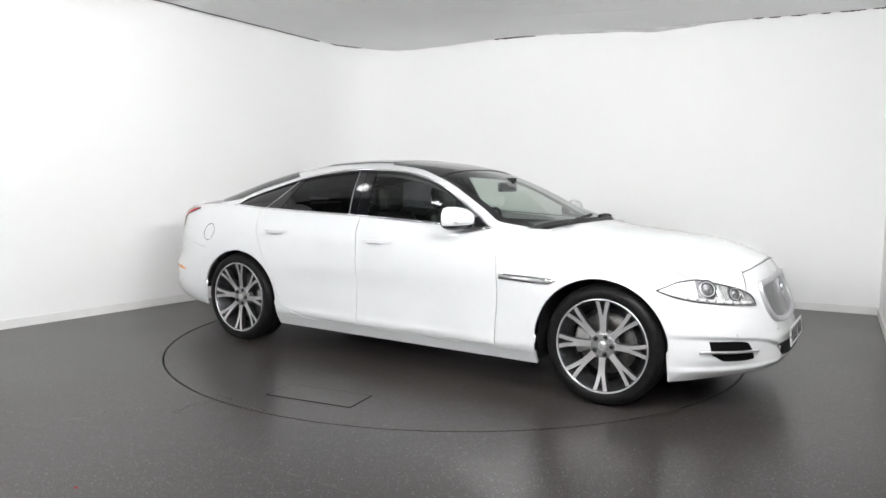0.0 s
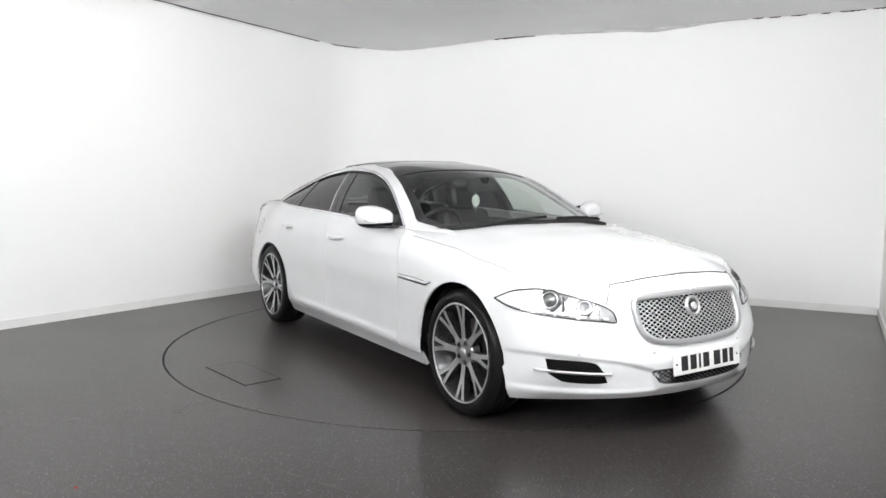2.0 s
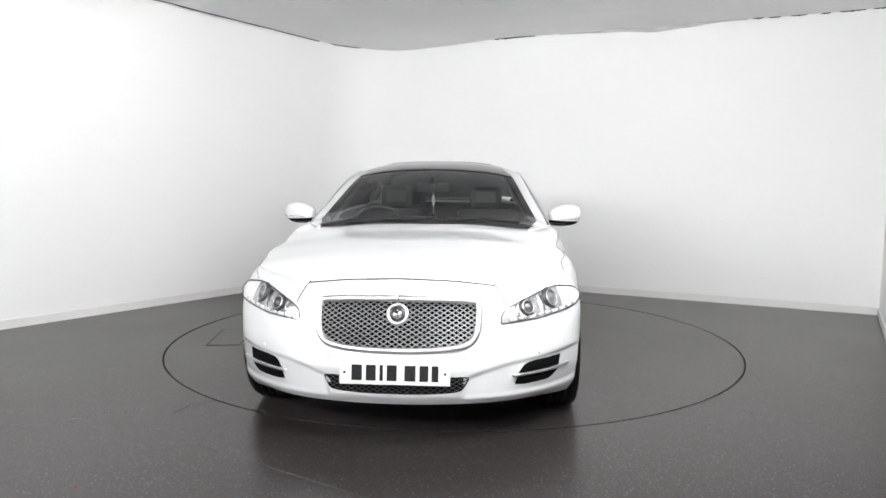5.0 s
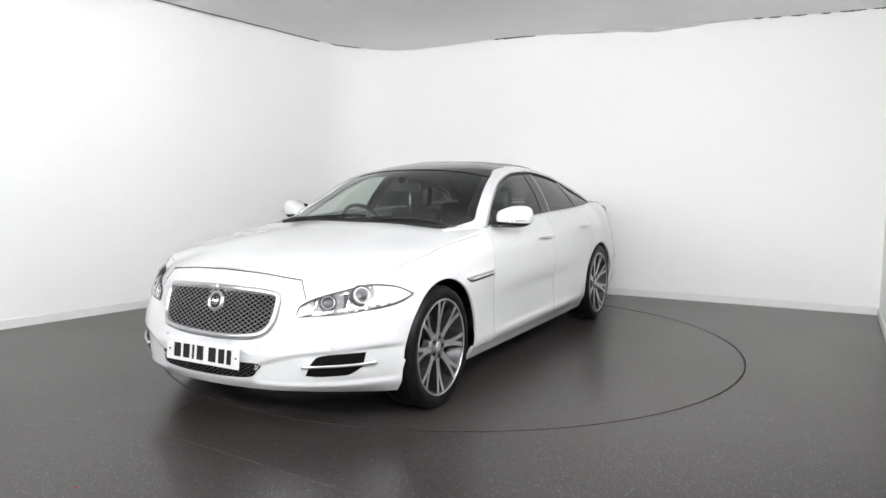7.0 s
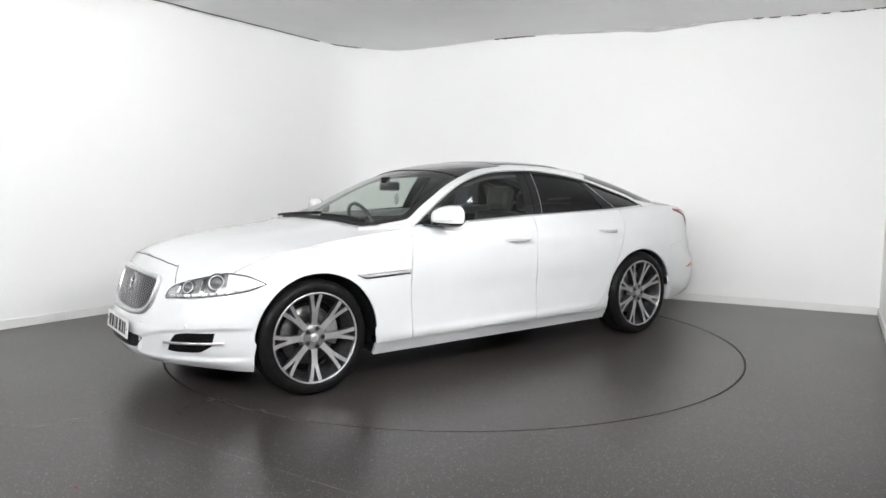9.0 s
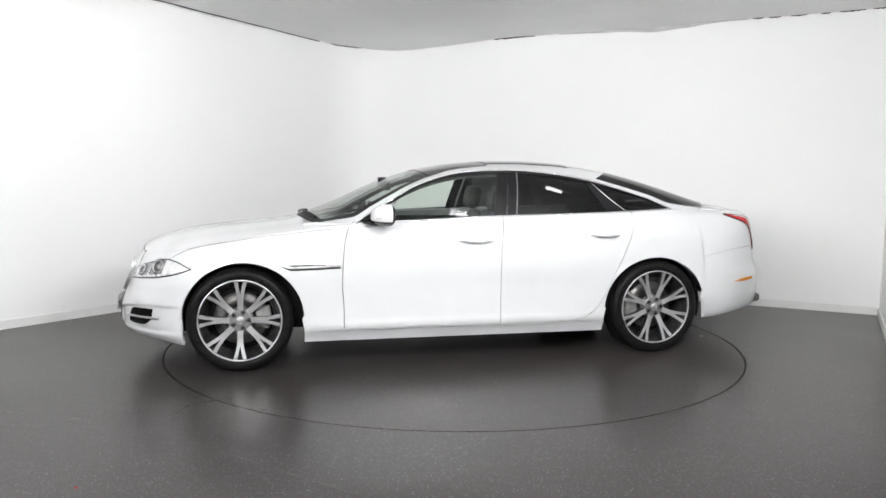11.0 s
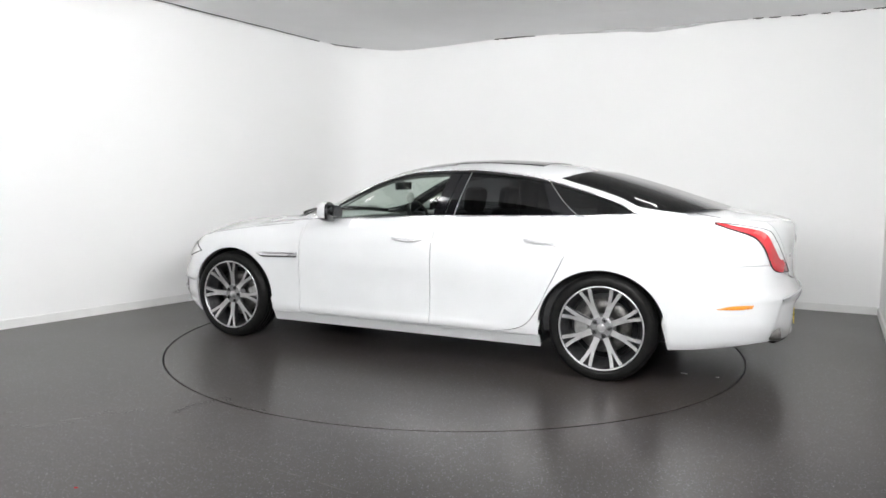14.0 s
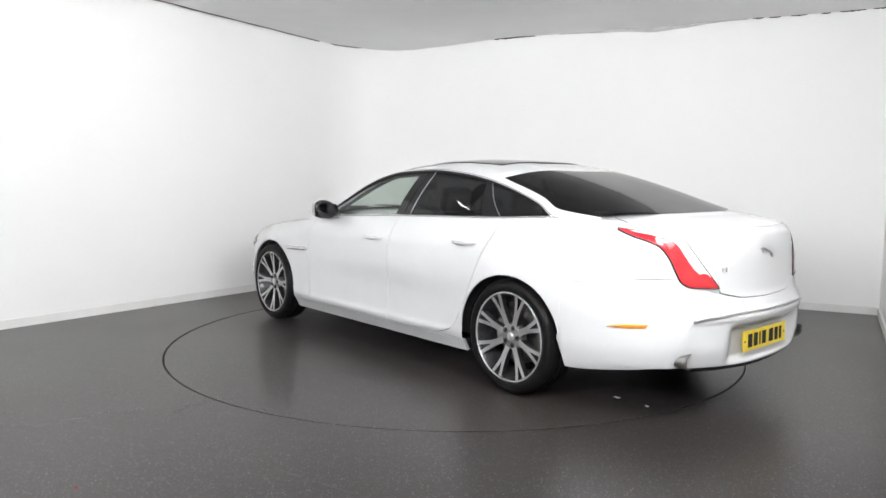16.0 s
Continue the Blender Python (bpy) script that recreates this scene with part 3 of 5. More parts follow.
# ---- sheets ----
def sheet(name, fn, nu, nv, mat, parent, label="", side=1, lip=0.0, lip_dir=None, us=None, vs=None):
    """A sheet fn(u, v) of points, smooth, with a lip turned in along its edge. side: -1 mirrors it to the right half."""
    us = np.linspace(0, 1, nu + 1) if us is None else np.asarray(us)
    vs = np.linspace(0, 1, nv + 1) if vs is None else np.asarray(vs)
    nu, nv = len(us) - 1, len(vs) - 1
    U, V = np.meshgrid(us, vs, indexing="ij")
    P = np.asarray(fn(U, V), float)
    # outward normals of the sheet
    du = np.gradient(P, axis=0)
    dv = np.gradient(P, axis=1)
    nrm = np.cross(du, dv)
    nrm /= np.linalg.norm(nrm, axis=-1)[..., None] + 1e-12
    mid = np.array([0.0, 0.0, 0.5])
    flip = ((P - mid) * nrm).sum(-1).mean() < 0
    if flip:
        nrm = -nrm
    if side < 0:
        P = P * np.array([1, -1, 1])
        nrm = nrm * np.array([1, -1, 1])
        flip = not flip
    verts = [tuple(p) for p in P.reshape(-1, 3)]
    idx = np.arange((nu + 1) * (nv + 1)).reshape(nu + 1, nv + 1)
    faces = []
    for i in range(nu):
        for j in range(nv):
            f = (idx[i, j], idx[i + 1, j], idx[i + 1, j + 1], idx[i, j + 1])
            faces.append(f[::-1] if flip else f)
    nf = len(faces)
    if lip:
        ring = [(i, 0) for i in range(nu)] + [(nu, j) for j in range(nv)] + [(i, nv) for i in range(nu, 0, -1)] + [(0, j) for j in range(nv, 0, -1)]
        base = len(verts)
        for i, j in ring:
            verts.append(tuple(P[i, j]))
        for i, j in ring:
            d = nrm[i, j] if lip_dir is None else -np.array(lip_dir, float)
            verts.append(tuple(P[i, j] - lip * d))
        n = len(ring)
        for k in range(n):
            f = (base + k, base + n + k, base + n + (k + 1) % n, base + (k + 1) % n)
            faces.append(f[::-1] if flip else f)
    me = mesh_of(name, verts, [tuple(int(a) for a in f) for f in faces])
    me.polygons.foreach_set("use_smooth", [i < nf for i in range(len(faces))])
    return part(name, me, mat, parent, label)


def both(make):
    for side in (1, -1):
        make(side)


def lerp(a, b, t):
    return a + (b - a) * t


def sweep(name, path, width, height, mat, parent, up=(0, 0, 1), label="", side=1, taper=None):
    """A bar of oblong section along a line of points, softly rounded."""
    P = np.array(path, float)
    if side < 0:
        P = P * np.array([1, -1, 1])
    T = np.gradient(P, axis=0)
    T /= np.linalg.norm(T, axis=1)[:, None] + 1e-12
    up = np.broadcast_to(np.array(up, float), P.shape)
    W = np.cross(T, up)
    W /= np.linalg.norm(W, axis=1)[:, None] + 1e-12
    H = np.cross(W, T)
    sec = []
    for a in range(8):
        t = 2 * math.pi * (a + 0.5) / 8
        c, s = math.cos(t), math.sin(t)
        sec.append((math.copysign(abs(c) ** 0.5, c), math.copysign(abs(s) ** 0.5, s)))
    verts, faces = [], []
    if taper is not None:
        W, H = W * np.asarray(taper)[:, None], H * np.asarray(taper)[:, None]
    for p, w, h in zip(P, W, H):
        for a, b in sec:
            verts.append(p + w * a * width / 2 + h * b * height / 2)
    n = len(P)
    for i in range(n - 1):
        for a in range(8):
            faces.append((i * 8 + a, i * 8 + (a + 1) % 8, (i + 1) * 8 + (a + 1) % 8, (i + 1) * 8 + a))
    faces += [tuple(range(7, -1, -1)), tuple((n - 1) * 8 + a for a in range(8))]
    me = mesh_of(name, verts, faces, True)
    return part(name, me, mat, parent, label)


def lathe(bm, profile, seg=64, closed=False):
    """Turns a profile of (radius, y) round the y axis."""
    rings = []
    for r, y in profile:
        rings.append([bm.verts.new((r * math.cos(2 * math.pi * i / seg), y, r * math.sin(2 * math.pi * i / seg))) for i in range(seg)])
    pairs = list(zip(rings, rings[1:])) + ([(rings[-1], rings[0])] if closed else [])
    for a, b in pairs:
        for i in range(seg):
            bm.faces.new((a[i], b[i], b[(i + 1) % seg], a[(i + 1) % seg]))
    for f in bm.faces:
        f.smooth = True
    bmesh.ops.recalc_face_normals(bm, faces=bm.faces)
    return rings


# ---- the car ----
car = thing("car", "white executive saloon with black roof glass and alloy wheels", "car")


def sz(knots):
    """A line of (s, z) knots, by 0..1."""
    k = np.array(knots, float)
    t = np.concatenate([[0], np.cumsum(np.hypot(*np.diff(k, axis=0).T))])
    t /= t[-1]
    fs, fz = curve(*zip(t, k[:, 0])), curve(*zip(t, k[:, 1]))
    return lambda u: (fs(u), fz(u))


def strip_fn(top, low, off):
    def fn(u, v):
        (s0, z0), (s1, z1) = top(u), low(u)
        edge = np.minimum(np.minimum(u, 1 - u) * 8, np.minimum(v, 1 - v) * 5)
        return skin(lerp(s1, s0, v), lerp(z1, z0, v), off * np.clip(0.55 + 0.45 * edge, 0, 1))
    return fn


def arch_columns(x0, x1, n):
    """Columns between x0 and x1, closer together beside the wheel arches."""
    xs = list(np.linspace(x0, x1, n))
    for cx, cz, rx, rz in ARCHES:
        for a in np.linspace(0, math.pi, 61):
            x = cx + rx * math.cos(a) * 0.9999
            if min(x0, x1) < x < max(x0, x1):
                xs.append(x)
        for e in (-1, 1):
            for k in (1.0002, 1.004, 1.02):
                x = cx + e * rx * k
                if min(x0, x1) < x < max(x0, x1):
                    xs.append(x)
    return np.array(sorted(set(np.round(xs, 5)), reverse=x0 > x1))


GAP = 0.0025
BUMP_X = 1.8895
S_BUMP = float(s_of_x(BUMP_X))
# front bumper with nose, one piece
sheet("front_bumper", lambda u, v: skin(lerp(-S_BUMP, S_BUMP, u), lerp(skin_low(np.abs(lerp(-S_BUMP, S_BUMP, u))), SKIN_TOP(np.abs(lerp(-S_BUMP, S_BUMP, u))) - 0.002, v)), 220, 84, M_PAINT, car, "white moulded bumper and nose", lip=0.025)

REAR_DOOR = curve((1.07, -1.362), (1.0, -1.352), (0.807, -1.272), (0.566, -1.155), (0.40, -1.068), (0.33, -1.005), (0.29, -0.90), (0.2665, -0.76), (0.26, -0.70))
DOOR_LOW = 0.262
FRONT_EDGE = curve((0.99, 0.765), (0.95, 0.785), (0.82, 0.814), (0.58, 0.827), (0.4, 0.817), (0.26, 0.818))
MID_EDGE = curve((1.04, -0.335), (0.95, -0.325), (0.81, -0.304), (0.26, -0.300))


def column_panel(name, xs, low, high, nv, side, label="", mat=None, lip=0.02):
    """A panel of upright columns at the x of a list, between two heights that depend on x."""
    xs = np.asarray(xs)
    u = np.linspace(0, 1, len(xs))

    def fn(U, V):
        x = np.interp(U, u, xs)
        return skin(s_of_x(x), lerp(low(x), high(x), V))
    return sheet(name, fn, len(xs) - 1, nv, mat or M_PAINT, car, label, side, lip)


def door_panel(name, front, rear, side):
    def fn(U, V):
        z1 = SKIN_TOP(s_of_x(lerp(front(0.99), rear(1.0), U))) - 0.003
        w = V ** 1.25
        z = lerp(DOOR_LOW, z1, w)
        x = lerp(front(z) - GAP, rear(z) + GAP, U)
        return skin(s_of_x(x), z)
    return sheet(name, fn, 30, 44, M_PAINT, car, "white painted door skin", side, 0.02)


FENDER_ROUND = lambda x: np.maximum(skin_low(x, True), np.where(x < 1.09, DOOR_LOW, 0))


def build_sides(side):
    # fender in front of the door
    xs = arch_columns(BUMP_X, 0.84, 24)
    column_panel("front_fender", xs, lambda x: np.maximum(skin_low(x, True), np.where(x < 1.086, DOOR_LOW, 0)), lambda x: SKIN_TOP(s_of_x(x)) - 0.002, 24, side, lip=0.014)
    # the last strip of fender follows the door's edge
    def edge(U, V):
        z = lerp(DOOR_LOW, SKIN_TOP(s_of_x(0.80)) - 0.002, V)
        return skin(s_of_x(lerp(0.84, FRONT_EDGE(z) + GAP, U)), z)
    sheet("fender_edge", edge, 4, 30, M_PAINT, car, "", side, 0.02)
    door_panel("front_door", FRONT_EDGE, MID_EDGE, side)
    door_panel("rear_door", MID_EDGE, REAR_DOOR, side)
    # sill
    xs = np.linspace(1.085, -1.108, 60)
    column_panel("sill", xs, lambda x: SKIN_LOW(s_of_x(x)), lambda x: np.minimum(DOOR_LOW - 2 * GAP, 1.0) + 0 * x, 6, side, "white painted side sill")
    # rear quarter: below the door's slanted edge, over the arch, on to the tail
    zd = np.linspace(0.2605, 1.065, 300)
    xd = REAR_DOOR(zd)
    door_z = lambda x: np.interp(-x, np.sort(-xd), zd[np.argsort(-xd)])
    seam = curve((-1.88, 0.728), (-1.94, 0.735), (-2.26, 0.778), (-2.5, 0.789), (-2.7, 0.789))

    def q_low(x):
        return np.where(x < -1.9215, seam(x) + 0.001, np.maximum(skin_low(x, True), np.where(x > -1.108, DOOR_LOW, 0)))

    def q_high(x):
        top = SKIN_TOP(s_of_x(x)) - 0.002
        return np.where(x > -1.362, np.minimum(door_z(x) - 2 * GAP, top), top)
    xs = arch_columns(-0.80, -2.02, 60)
    xs = np.array([x for x in xs if not -1.9219 < x < -1.9211] + [-1.9211, -1.9219])
    column_panel("rear_quarter", np.sort(xs)[::-1], q_low, q_high, 24, side, lip=0.014)
    s0, s1 = float(s_of_x(-2.02)), 5.895

    def tail(U, V):
        s = lerp(s0, s1, U)
        x = x_of_s(s)
        lo = np.where(s < 5.63, seam(x) + 0.001, lerp(0.789, 0.70, np.clip((s - 5.63) / 0.27, 0, 1)))
        return skin(s, lerp(lo, SKIN_TOP(s) - 0.002, V))
    sheet("rear_corner", tail, 40, 24, M_PAINT, car, "", side, 0.02)


both(build_sides)
SEAM = curve((float(s_of_x(-1.86)), 0.728), (float(s_of_x(-1.94)), 0.735), (float(s_of_x(-2.26)), 0.778), (5.62, 0.789), (5.70, 0.775), (5.85, 0.715), (6.0, 0.682), (6.1, 0.668), (S_END, 0.660))
S_TAIL = float(s_of_x(-1.9215))


def rear_bumper(U, V):
    side = np.where(U < 0.5, 1, -1)
    s = np.where(U < 0.5, lerp(S_TAIL, S_END, U * 2), lerp(S_END, S_TAIL, U * 2 - 1))
    return skin(s, lerp(skin_low(s), SEAM(s) - 0.001, V)) * np.stack([np.ones_like(U), side, np.ones_like(U)], -1)


sheet("rear_bumper", rear_bumper, 180, 60, M_PAINT, car, "white moulded rear bumper", lip=0.025)


def boot_face(U, V):
    k = lerp(-1, 1, U)
    s = S_END - np.abs(k) * (S_END - 5.885)
    lo = SEAM(s) + GAP + 0.001
    # the sides of the lid lean out towards its top
    s = S_END - np.abs(k) * (S_END - lerp(5.90, 5.70, V ** 1.5))
    return skin(s, lerp(lo, SKIN_TOP(s) - 0.002, V), 0.004) * np.stack([np.ones_like(U), np.where(k > 0, 1, -1), np.ones_like(U)], -1)


sheet("boot_lid", boot_face, 70, 30, M_PAINT, car, "white boot lid with a silver leaping badge", lip=0.02)

# hood and rear deck
ang = np.linspace(0, math.pi / 2, 46)
hx = lerp(0.72, float(RIM[0, 0]) - 0.001, np.sin(ang))
qs = np.sin(np.linspace(-math.pi / 2, math.pi / 2, 61))
sheet("hood", lambda u, v: hood(np.interp(u, np.linspace(0, 1, 46), hx), np.interp(v, np.linspace(0, 1, 61), qs) * 0.998), 45, 60, M_PAINT, car, "white sculpted bonnet", us=np.linspace(0, 1, 46), vs=np.linspace(0, 1, 61), lip=0.02, lip_dir=(0, 0, -1))
dx = lerp(-1.64, float(RIM[-1, 0]) + 0.001, np.sin(ang))
sheet("rear_deck", lambda u, v: hood(np.interp(u, np.linspace(0, 1, 46), dx), np.interp(v, np.linspace(0, 1, 61), qs) * 0.998), 45, 60, M_PAINT, car, "white rear deck", us=np.linspace(0, 1, 46), vs=np.linspace(0, 1, 61), lip=0.02, lip_dir=(0, 0, -1))

# ---- cabin: rails, roof, glass ----
EDGE_Q = curve((1.1, 0.97), (0.95, 0.94), (0.75, 0.90), (0.5, 0.895), (0.2, 0.885), (0.0, 0.83), (-0.5, 0.80), (-0.95, 0.83), (-1.13, 0.925), (-1.3, 0.945), (-1.6, 0.945), (-1.85, 0.945), (-2.1, 0.95))


def rails(side):
    sheet("roof_rail", lambda u, v: roof(lerp(1.08, -2.0, u), lerp(1.0, EDGE_Q(lerp(1.08, -2.0, u)), v)), 110, 8, M_PAINT, car, "white roof pillar and rail", side, 0.025)


both(rails)
WS_LOW = lambda q: 1.115 - 0.13 * q * q
WS_TOP = lambda q: 0.17 + 0.03 * (1 - q * q)
sheet("windscreen", lambda u, v: roof(lerp(WS_LOW(lerp(-1, 1, v)), WS_TOP(lerp(-1, 1, v)), u), lerp(-1, 1, v) * EDGE_Q(lerp(WS_LOW(lerp(-1, 1, v)), WS_TOP(lerp(-1, 1, v)), u)) * 0.997, -0.003), 40, 40, M_SCREEN, car, "clear windscreen with dark border")
for name, v0, v1 in (("screen_border", 0.0, 0.04), ("screen_border", 0.96, 1.0)):
    sheet(name, lambda u, v, v0=v0, v1=v1: roof(lerp(1.0, 0.2, u), lerp(-1, 1, lerp(v0, v1, v)) * EDGE_Q(lerp(1.0, 0.2, u)) * 0.996, -0.001), 40, 3, M_BLACK_GLOSS, car, "black border of the windscreen")
sheet("cowl", lambda u, v: roof(lerp(WS_LOW(lerp(-1, 1, v)) + 0.002, WS_LOW(lerp(-1, 1, v)) - 0.055, u), lerp(-1, 1, v) * 0.955, 0.001), 6, 40, M_BLACK, car, "black cowl under the windscreen", lip=0.035, lip_dir=(0, 0, -1))
# roof glass in two panes, then the painted roof
sheet("roof_glass", lambda u, v: roof(lerp(WS_TOP(lerp(-1, 1, v)) - 0.004, -0.30, u), lerp(-1, 1, v) * EDGE_Q(lerp(0.2, -0.30, u)) * 0.995, 0.002), 20, 40, M_BLACK_GLOSS, car, "black glass roof pane", lip=0.01, lip_dir=(0, 0, -1))
sheet("roof_glass", lambda u, v: roof(lerp(-0.306, -0.98 - 0.03 * (1 - lerp(-1, 1, v) ** 2), u), lerp(-1, 1, v) * EDGE_Q(lerp(-0.306, -0.98, u)) * 0.84, 0.004), 20, 40, M_BLACK_GLOSS, car, "black glass roof pane", lip=0.012, lip_dir=(0, 0, -1))
GLASS_TOP = lambda q: -1.15 - 0.24 * (1 - np.abs(q) ** 2.6)
sheet("roof_panel", lambda u, v: roof(lerp(-0.31, GLASS_TOP(lerp(-1, 1, v)), u), lerp(-1, 1, v) * EDGE_Q(lerp(-0.31, GLASS_TOP(lerp(-1, 1, v)), u)) * 1.0, -0.002), 40, 40, M_PAINT, car, "white painted rear of the roof")
GLASS_LOW = lambda q: -2.225 + 0.26 * np.abs(q) ** 4
sheet("rear_window", lambda u, v: roof(lerp(GLASS_TOP(lerp(-1, 1, v)) - 0.004, GLASS_LOW(lerp(-1, 1, v)), u), lerp(-1, 1, v) * EDGE_Q(lerp(GLASS_TOP(lerp(-1, 1, v)), GLASS_LOW(lerp(-1, 1, v)), u)) * 0.995, 0.0), 40, 40, M_REAR_GLASS, car, "dark tinted rear window")


def side_windows(side):
    X0, X1 = 0.735, -1.705

    def pane(name, fa, fb, mat, off, label, w0=0.02, w1=0.98, lip=0.0):
        def fn(u, v):
            w = lerp(w0, w1, v)
            return side_glass(lerp(fa(w), fb(w), u), w, off)
        sheet(name, fn, 24, 14, mat, car, label, side, lip)
    b0, gap_x, b1 = (lambda w: lerp(-0.272, -0.345, w)), (lambda w: lerp(-0.365, -0.430, w)), (lambda w: lerp(-0.440, -0.502, w))
    c0, c1 = (lambda w: lerp(-1.165, -1.03, w)), (lambda w: lerp(-1.335, -1.085, w))
    pane("front_window", lambda w: X0 + 0 * w, b0, M_GLASS, -0.006, "greenish clear front door window")
    pane("rear_window_side", b1, c0, M_DARK_GLASS, -0.006, "dark tinted rear door window")
    pane("quarter_window", c1, lambda w: X1 + 0 * w, M_DARK_GLASS, -0.006, "dark tinted quarter window")
    pane("door_pillar", b0, lambda w: gap_x(w) + 0.003, M_BLACK_GLOSS, -0.002, "black gloss door pillar", 0.0, 1.0, 0.01)
    pane("door_pillar", lambda w: gap_x(w) - 0.003, b1, M_BLACK_GLOSS, -0.002, "black gloss door pillar", 0.0, 1.0, 0.01)
    pane("door_pillar", c0, c1, M_BLACK_GLOSS, -0.002, "black gloss pillar of the rear door", 0.0, 1.0, 0.01)
    pane("mirror_base", lambda w: X0 + 0 * w, lambda w: 0.60 + 0 * w, M_BLACK_GLOSS, -0.002, "black triangular mirror base", 0.0, 1.0)
    # bright strip round the windows
    xs = np.linspace(0.752, -1.71, 90)
    sweep("window_trim", side_glass(xs, 1.0, 0.004), 0.013, 0.017, M_CHROME, car, (0, 0.6, 0.8), "bright metal strip over the windows", side)
    low = side_glass(xs, 0.0, 0.0) + np.array([0, 0.003, 0.004])
    sweep("belt_trim", low, 0.012, 0.014, M_CHROME, car, (0, 0.6, 0.8), "bright metal strip under the windows", side)
    # slim bright edges of the rear door's pillars
    for edge in (b1, c1):
        w = np.linspace(0.03, 0.97, 16)
        sweep("pillar_trim", side_glass(edge(w), w, 0.001), 0.004, 0.004, M_SATIN, car, (0, 1, 0), "slim bright strip beside the pillar", side)
    # dark lining inside the roof rail and along the window's foot
    sheet("pillar_lining", lambda u, v: roof(lerp(0.98, -1.95, u), lerp(0.955, EDGE_Q(lerp(0.98, -1.95, u)) * 0.90, v), -0.030), 70, 6, M_LINER, car, "dark lining of the roof pillar", side, 0.012)
    # black frame behind the glass along the roof
    sheet("window_frame", lambda u, v: side_glass(lerp(0.70, -1.62, u), lerp(0.86, 0.97, v), -0.012), 60, 3, M_LINER, car, "black inner window frame", side)
    # black gasket between strip and paint
    sweep("window_seal", side_glass(xs[:-4], 0.955, 0.0), 0.012, 0.014, M_BLACK, car, (0, 0.6, 0.8), "", side)


both(side_windows)

# ---- front details ----
def front_patch(name, outline, mat, off, label="", rings=10, lip=0.0, parent=None):
    """A sheet on the nose inside a closed outline of (s, z), spreading from its middle."""
    o = np.array(outline, float)
    c = o.mean(0)
    n = len(o)

    def fn(u, v):
        s = c[0] + (np.interp(u, np.linspace(0, 1, n + 1), np.append(o[:, 0], o[0, 0])) - c[0]) * v
        z = c[1] + (np.interp(u, np.linspace(0, 1, n + 1), np.append(o[:, 1], o[0, 1])) - c[1]) * v
        return skin(s, z, off)
    return sheet(name, fn, n, rings, mat, parent or car, label, 1, 0, us=np.linspace(0, 1, n + 1), vs=np.linspace(0.02, 1, rings + 1))


def closed(knots, n=96):
    """A rounded closed outline through knots."""
    p = np.array(knots, float)
    m = len(p)
    out = []
    for i in range(m):
        a, b, c, d = p[(i - 1) % m], p[i], p[(i + 1) % m], p[(i + 2) % m]
        t = np.linspace(0, 1, 16, endpoint=False)[:, None]
        out.append(0.5 * (2 * b + (c - a) * t + (2 * a - 5 * b + 4 * c - d) * t ** 2 + (3 * b - a - 3 * c + d) * t ** 3))
    q = np.vstack(out + [p[:1]])
    s = np.concatenate([[0], np.cumsum(np.linalg.norm(np.diff(q, axis=0), axis=1))])
    e = np.linspace(0, s[-1], n, endpoint=False)
    return np.stack([np.interp(e, s, q[:, 0]), np.interp(e, s, q[:, 1])], 1)


def inside(poly, pts):
    x, y = pts[:, 0], pts[:, 1]
    r = np.zeros(len(pts), bool)
    n = len(poly)
    for i in range(n):
        (x0, y0), (x1, y1) = poly[i], poly[(i + 1) % n]
        if y0 == y1:
            continue
        hit = ((y0 > y) != (y1 > y)) & (x < (x1 - x0) * (y - y0) / (y1 - y0) + x0)
        r ^= hit
    return r


GRILLE_HALF = [(0.0, 0.726), (0.2, 0.724), (0.365, 0.716), (0.412, 0.698), (0.410, 0.635), (0.390, 0.566), (0.335, 0.516), (0.20, 0.494), (0.0, 0.487)]
grille_line = closed(GRILLE_HALF + [(-s, z) for s, z in GRILLE_HALF[-2:0:-1]], 120)
# uncut skin: a black patch paints the dark depth behind the mesh
grille = front_patch("grille", grille_line, M_GAP, 0.003, "black grille with bright wire mesh")


def ring_bar(name, line, off, width, height, mat, parent, label=""):
    pts = skin(np.append(line[:, 0], line[0, 0]), np.append(line[:, 1], line[0, 1]), off)
    return sweep(name, pts, width, height, mat, parent, (1, 0, 0.25), label)


ring_bar("grille_surround", grille_line * np.array([1.02, 1]) + np.array([0, 0]), 0.007, 0.032, 0.03, M_SATIN, grille, "satin silver surround")


def mesh_bars(name, line, pitch_s, pitch_z, off, width, mat, parent, label):
    """Crossing slanted bars inside an outline, each a low ridge."""
    verts, faces = [], []
    lo, hi = line.min(0), line.max(0)
    slope = pitch_z / pitch_s
    for sign in (1, -1):
        reach = (hi[1] - lo[1]) / slope
        for c in np.arange(lo[0] - reach, hi[0] + reach, pitch_s):
            t = np.linspace(0, 1, 60)
            s = c + (t * reach if sign > 0 else reach - t * reach)
            z = lo[1] + t * (hi[1] - lo[1])
            ok = inside(line, np.stack([s, z], 1))
            for i in range(len(t) - 1):
                if ok[i] and ok[i + 1]:
                    p = skin(s[i:i + 2], z[i:i + 2], off)
                    r = skin(s[i:i + 2], z[i:i + 2], off + width * 0.6)
                    d = np.array([0.0, -(z[i + 1] - z[i]), (s[i + 1] - s[i])])
                    d = d / np.linalg.norm(d) * width / 2
                    k = len(verts)
                    verts += [p[0] - d, p[0] + d, r[0], p[1] - d, p[1] + d, r[1]]
                    faces += [(k, k + 2, k + 5, k + 3), (k + 2, k + 1, k + 4, k + 5)]
    return part(name, mesh_of(name, verts, faces), mat, parent, label)


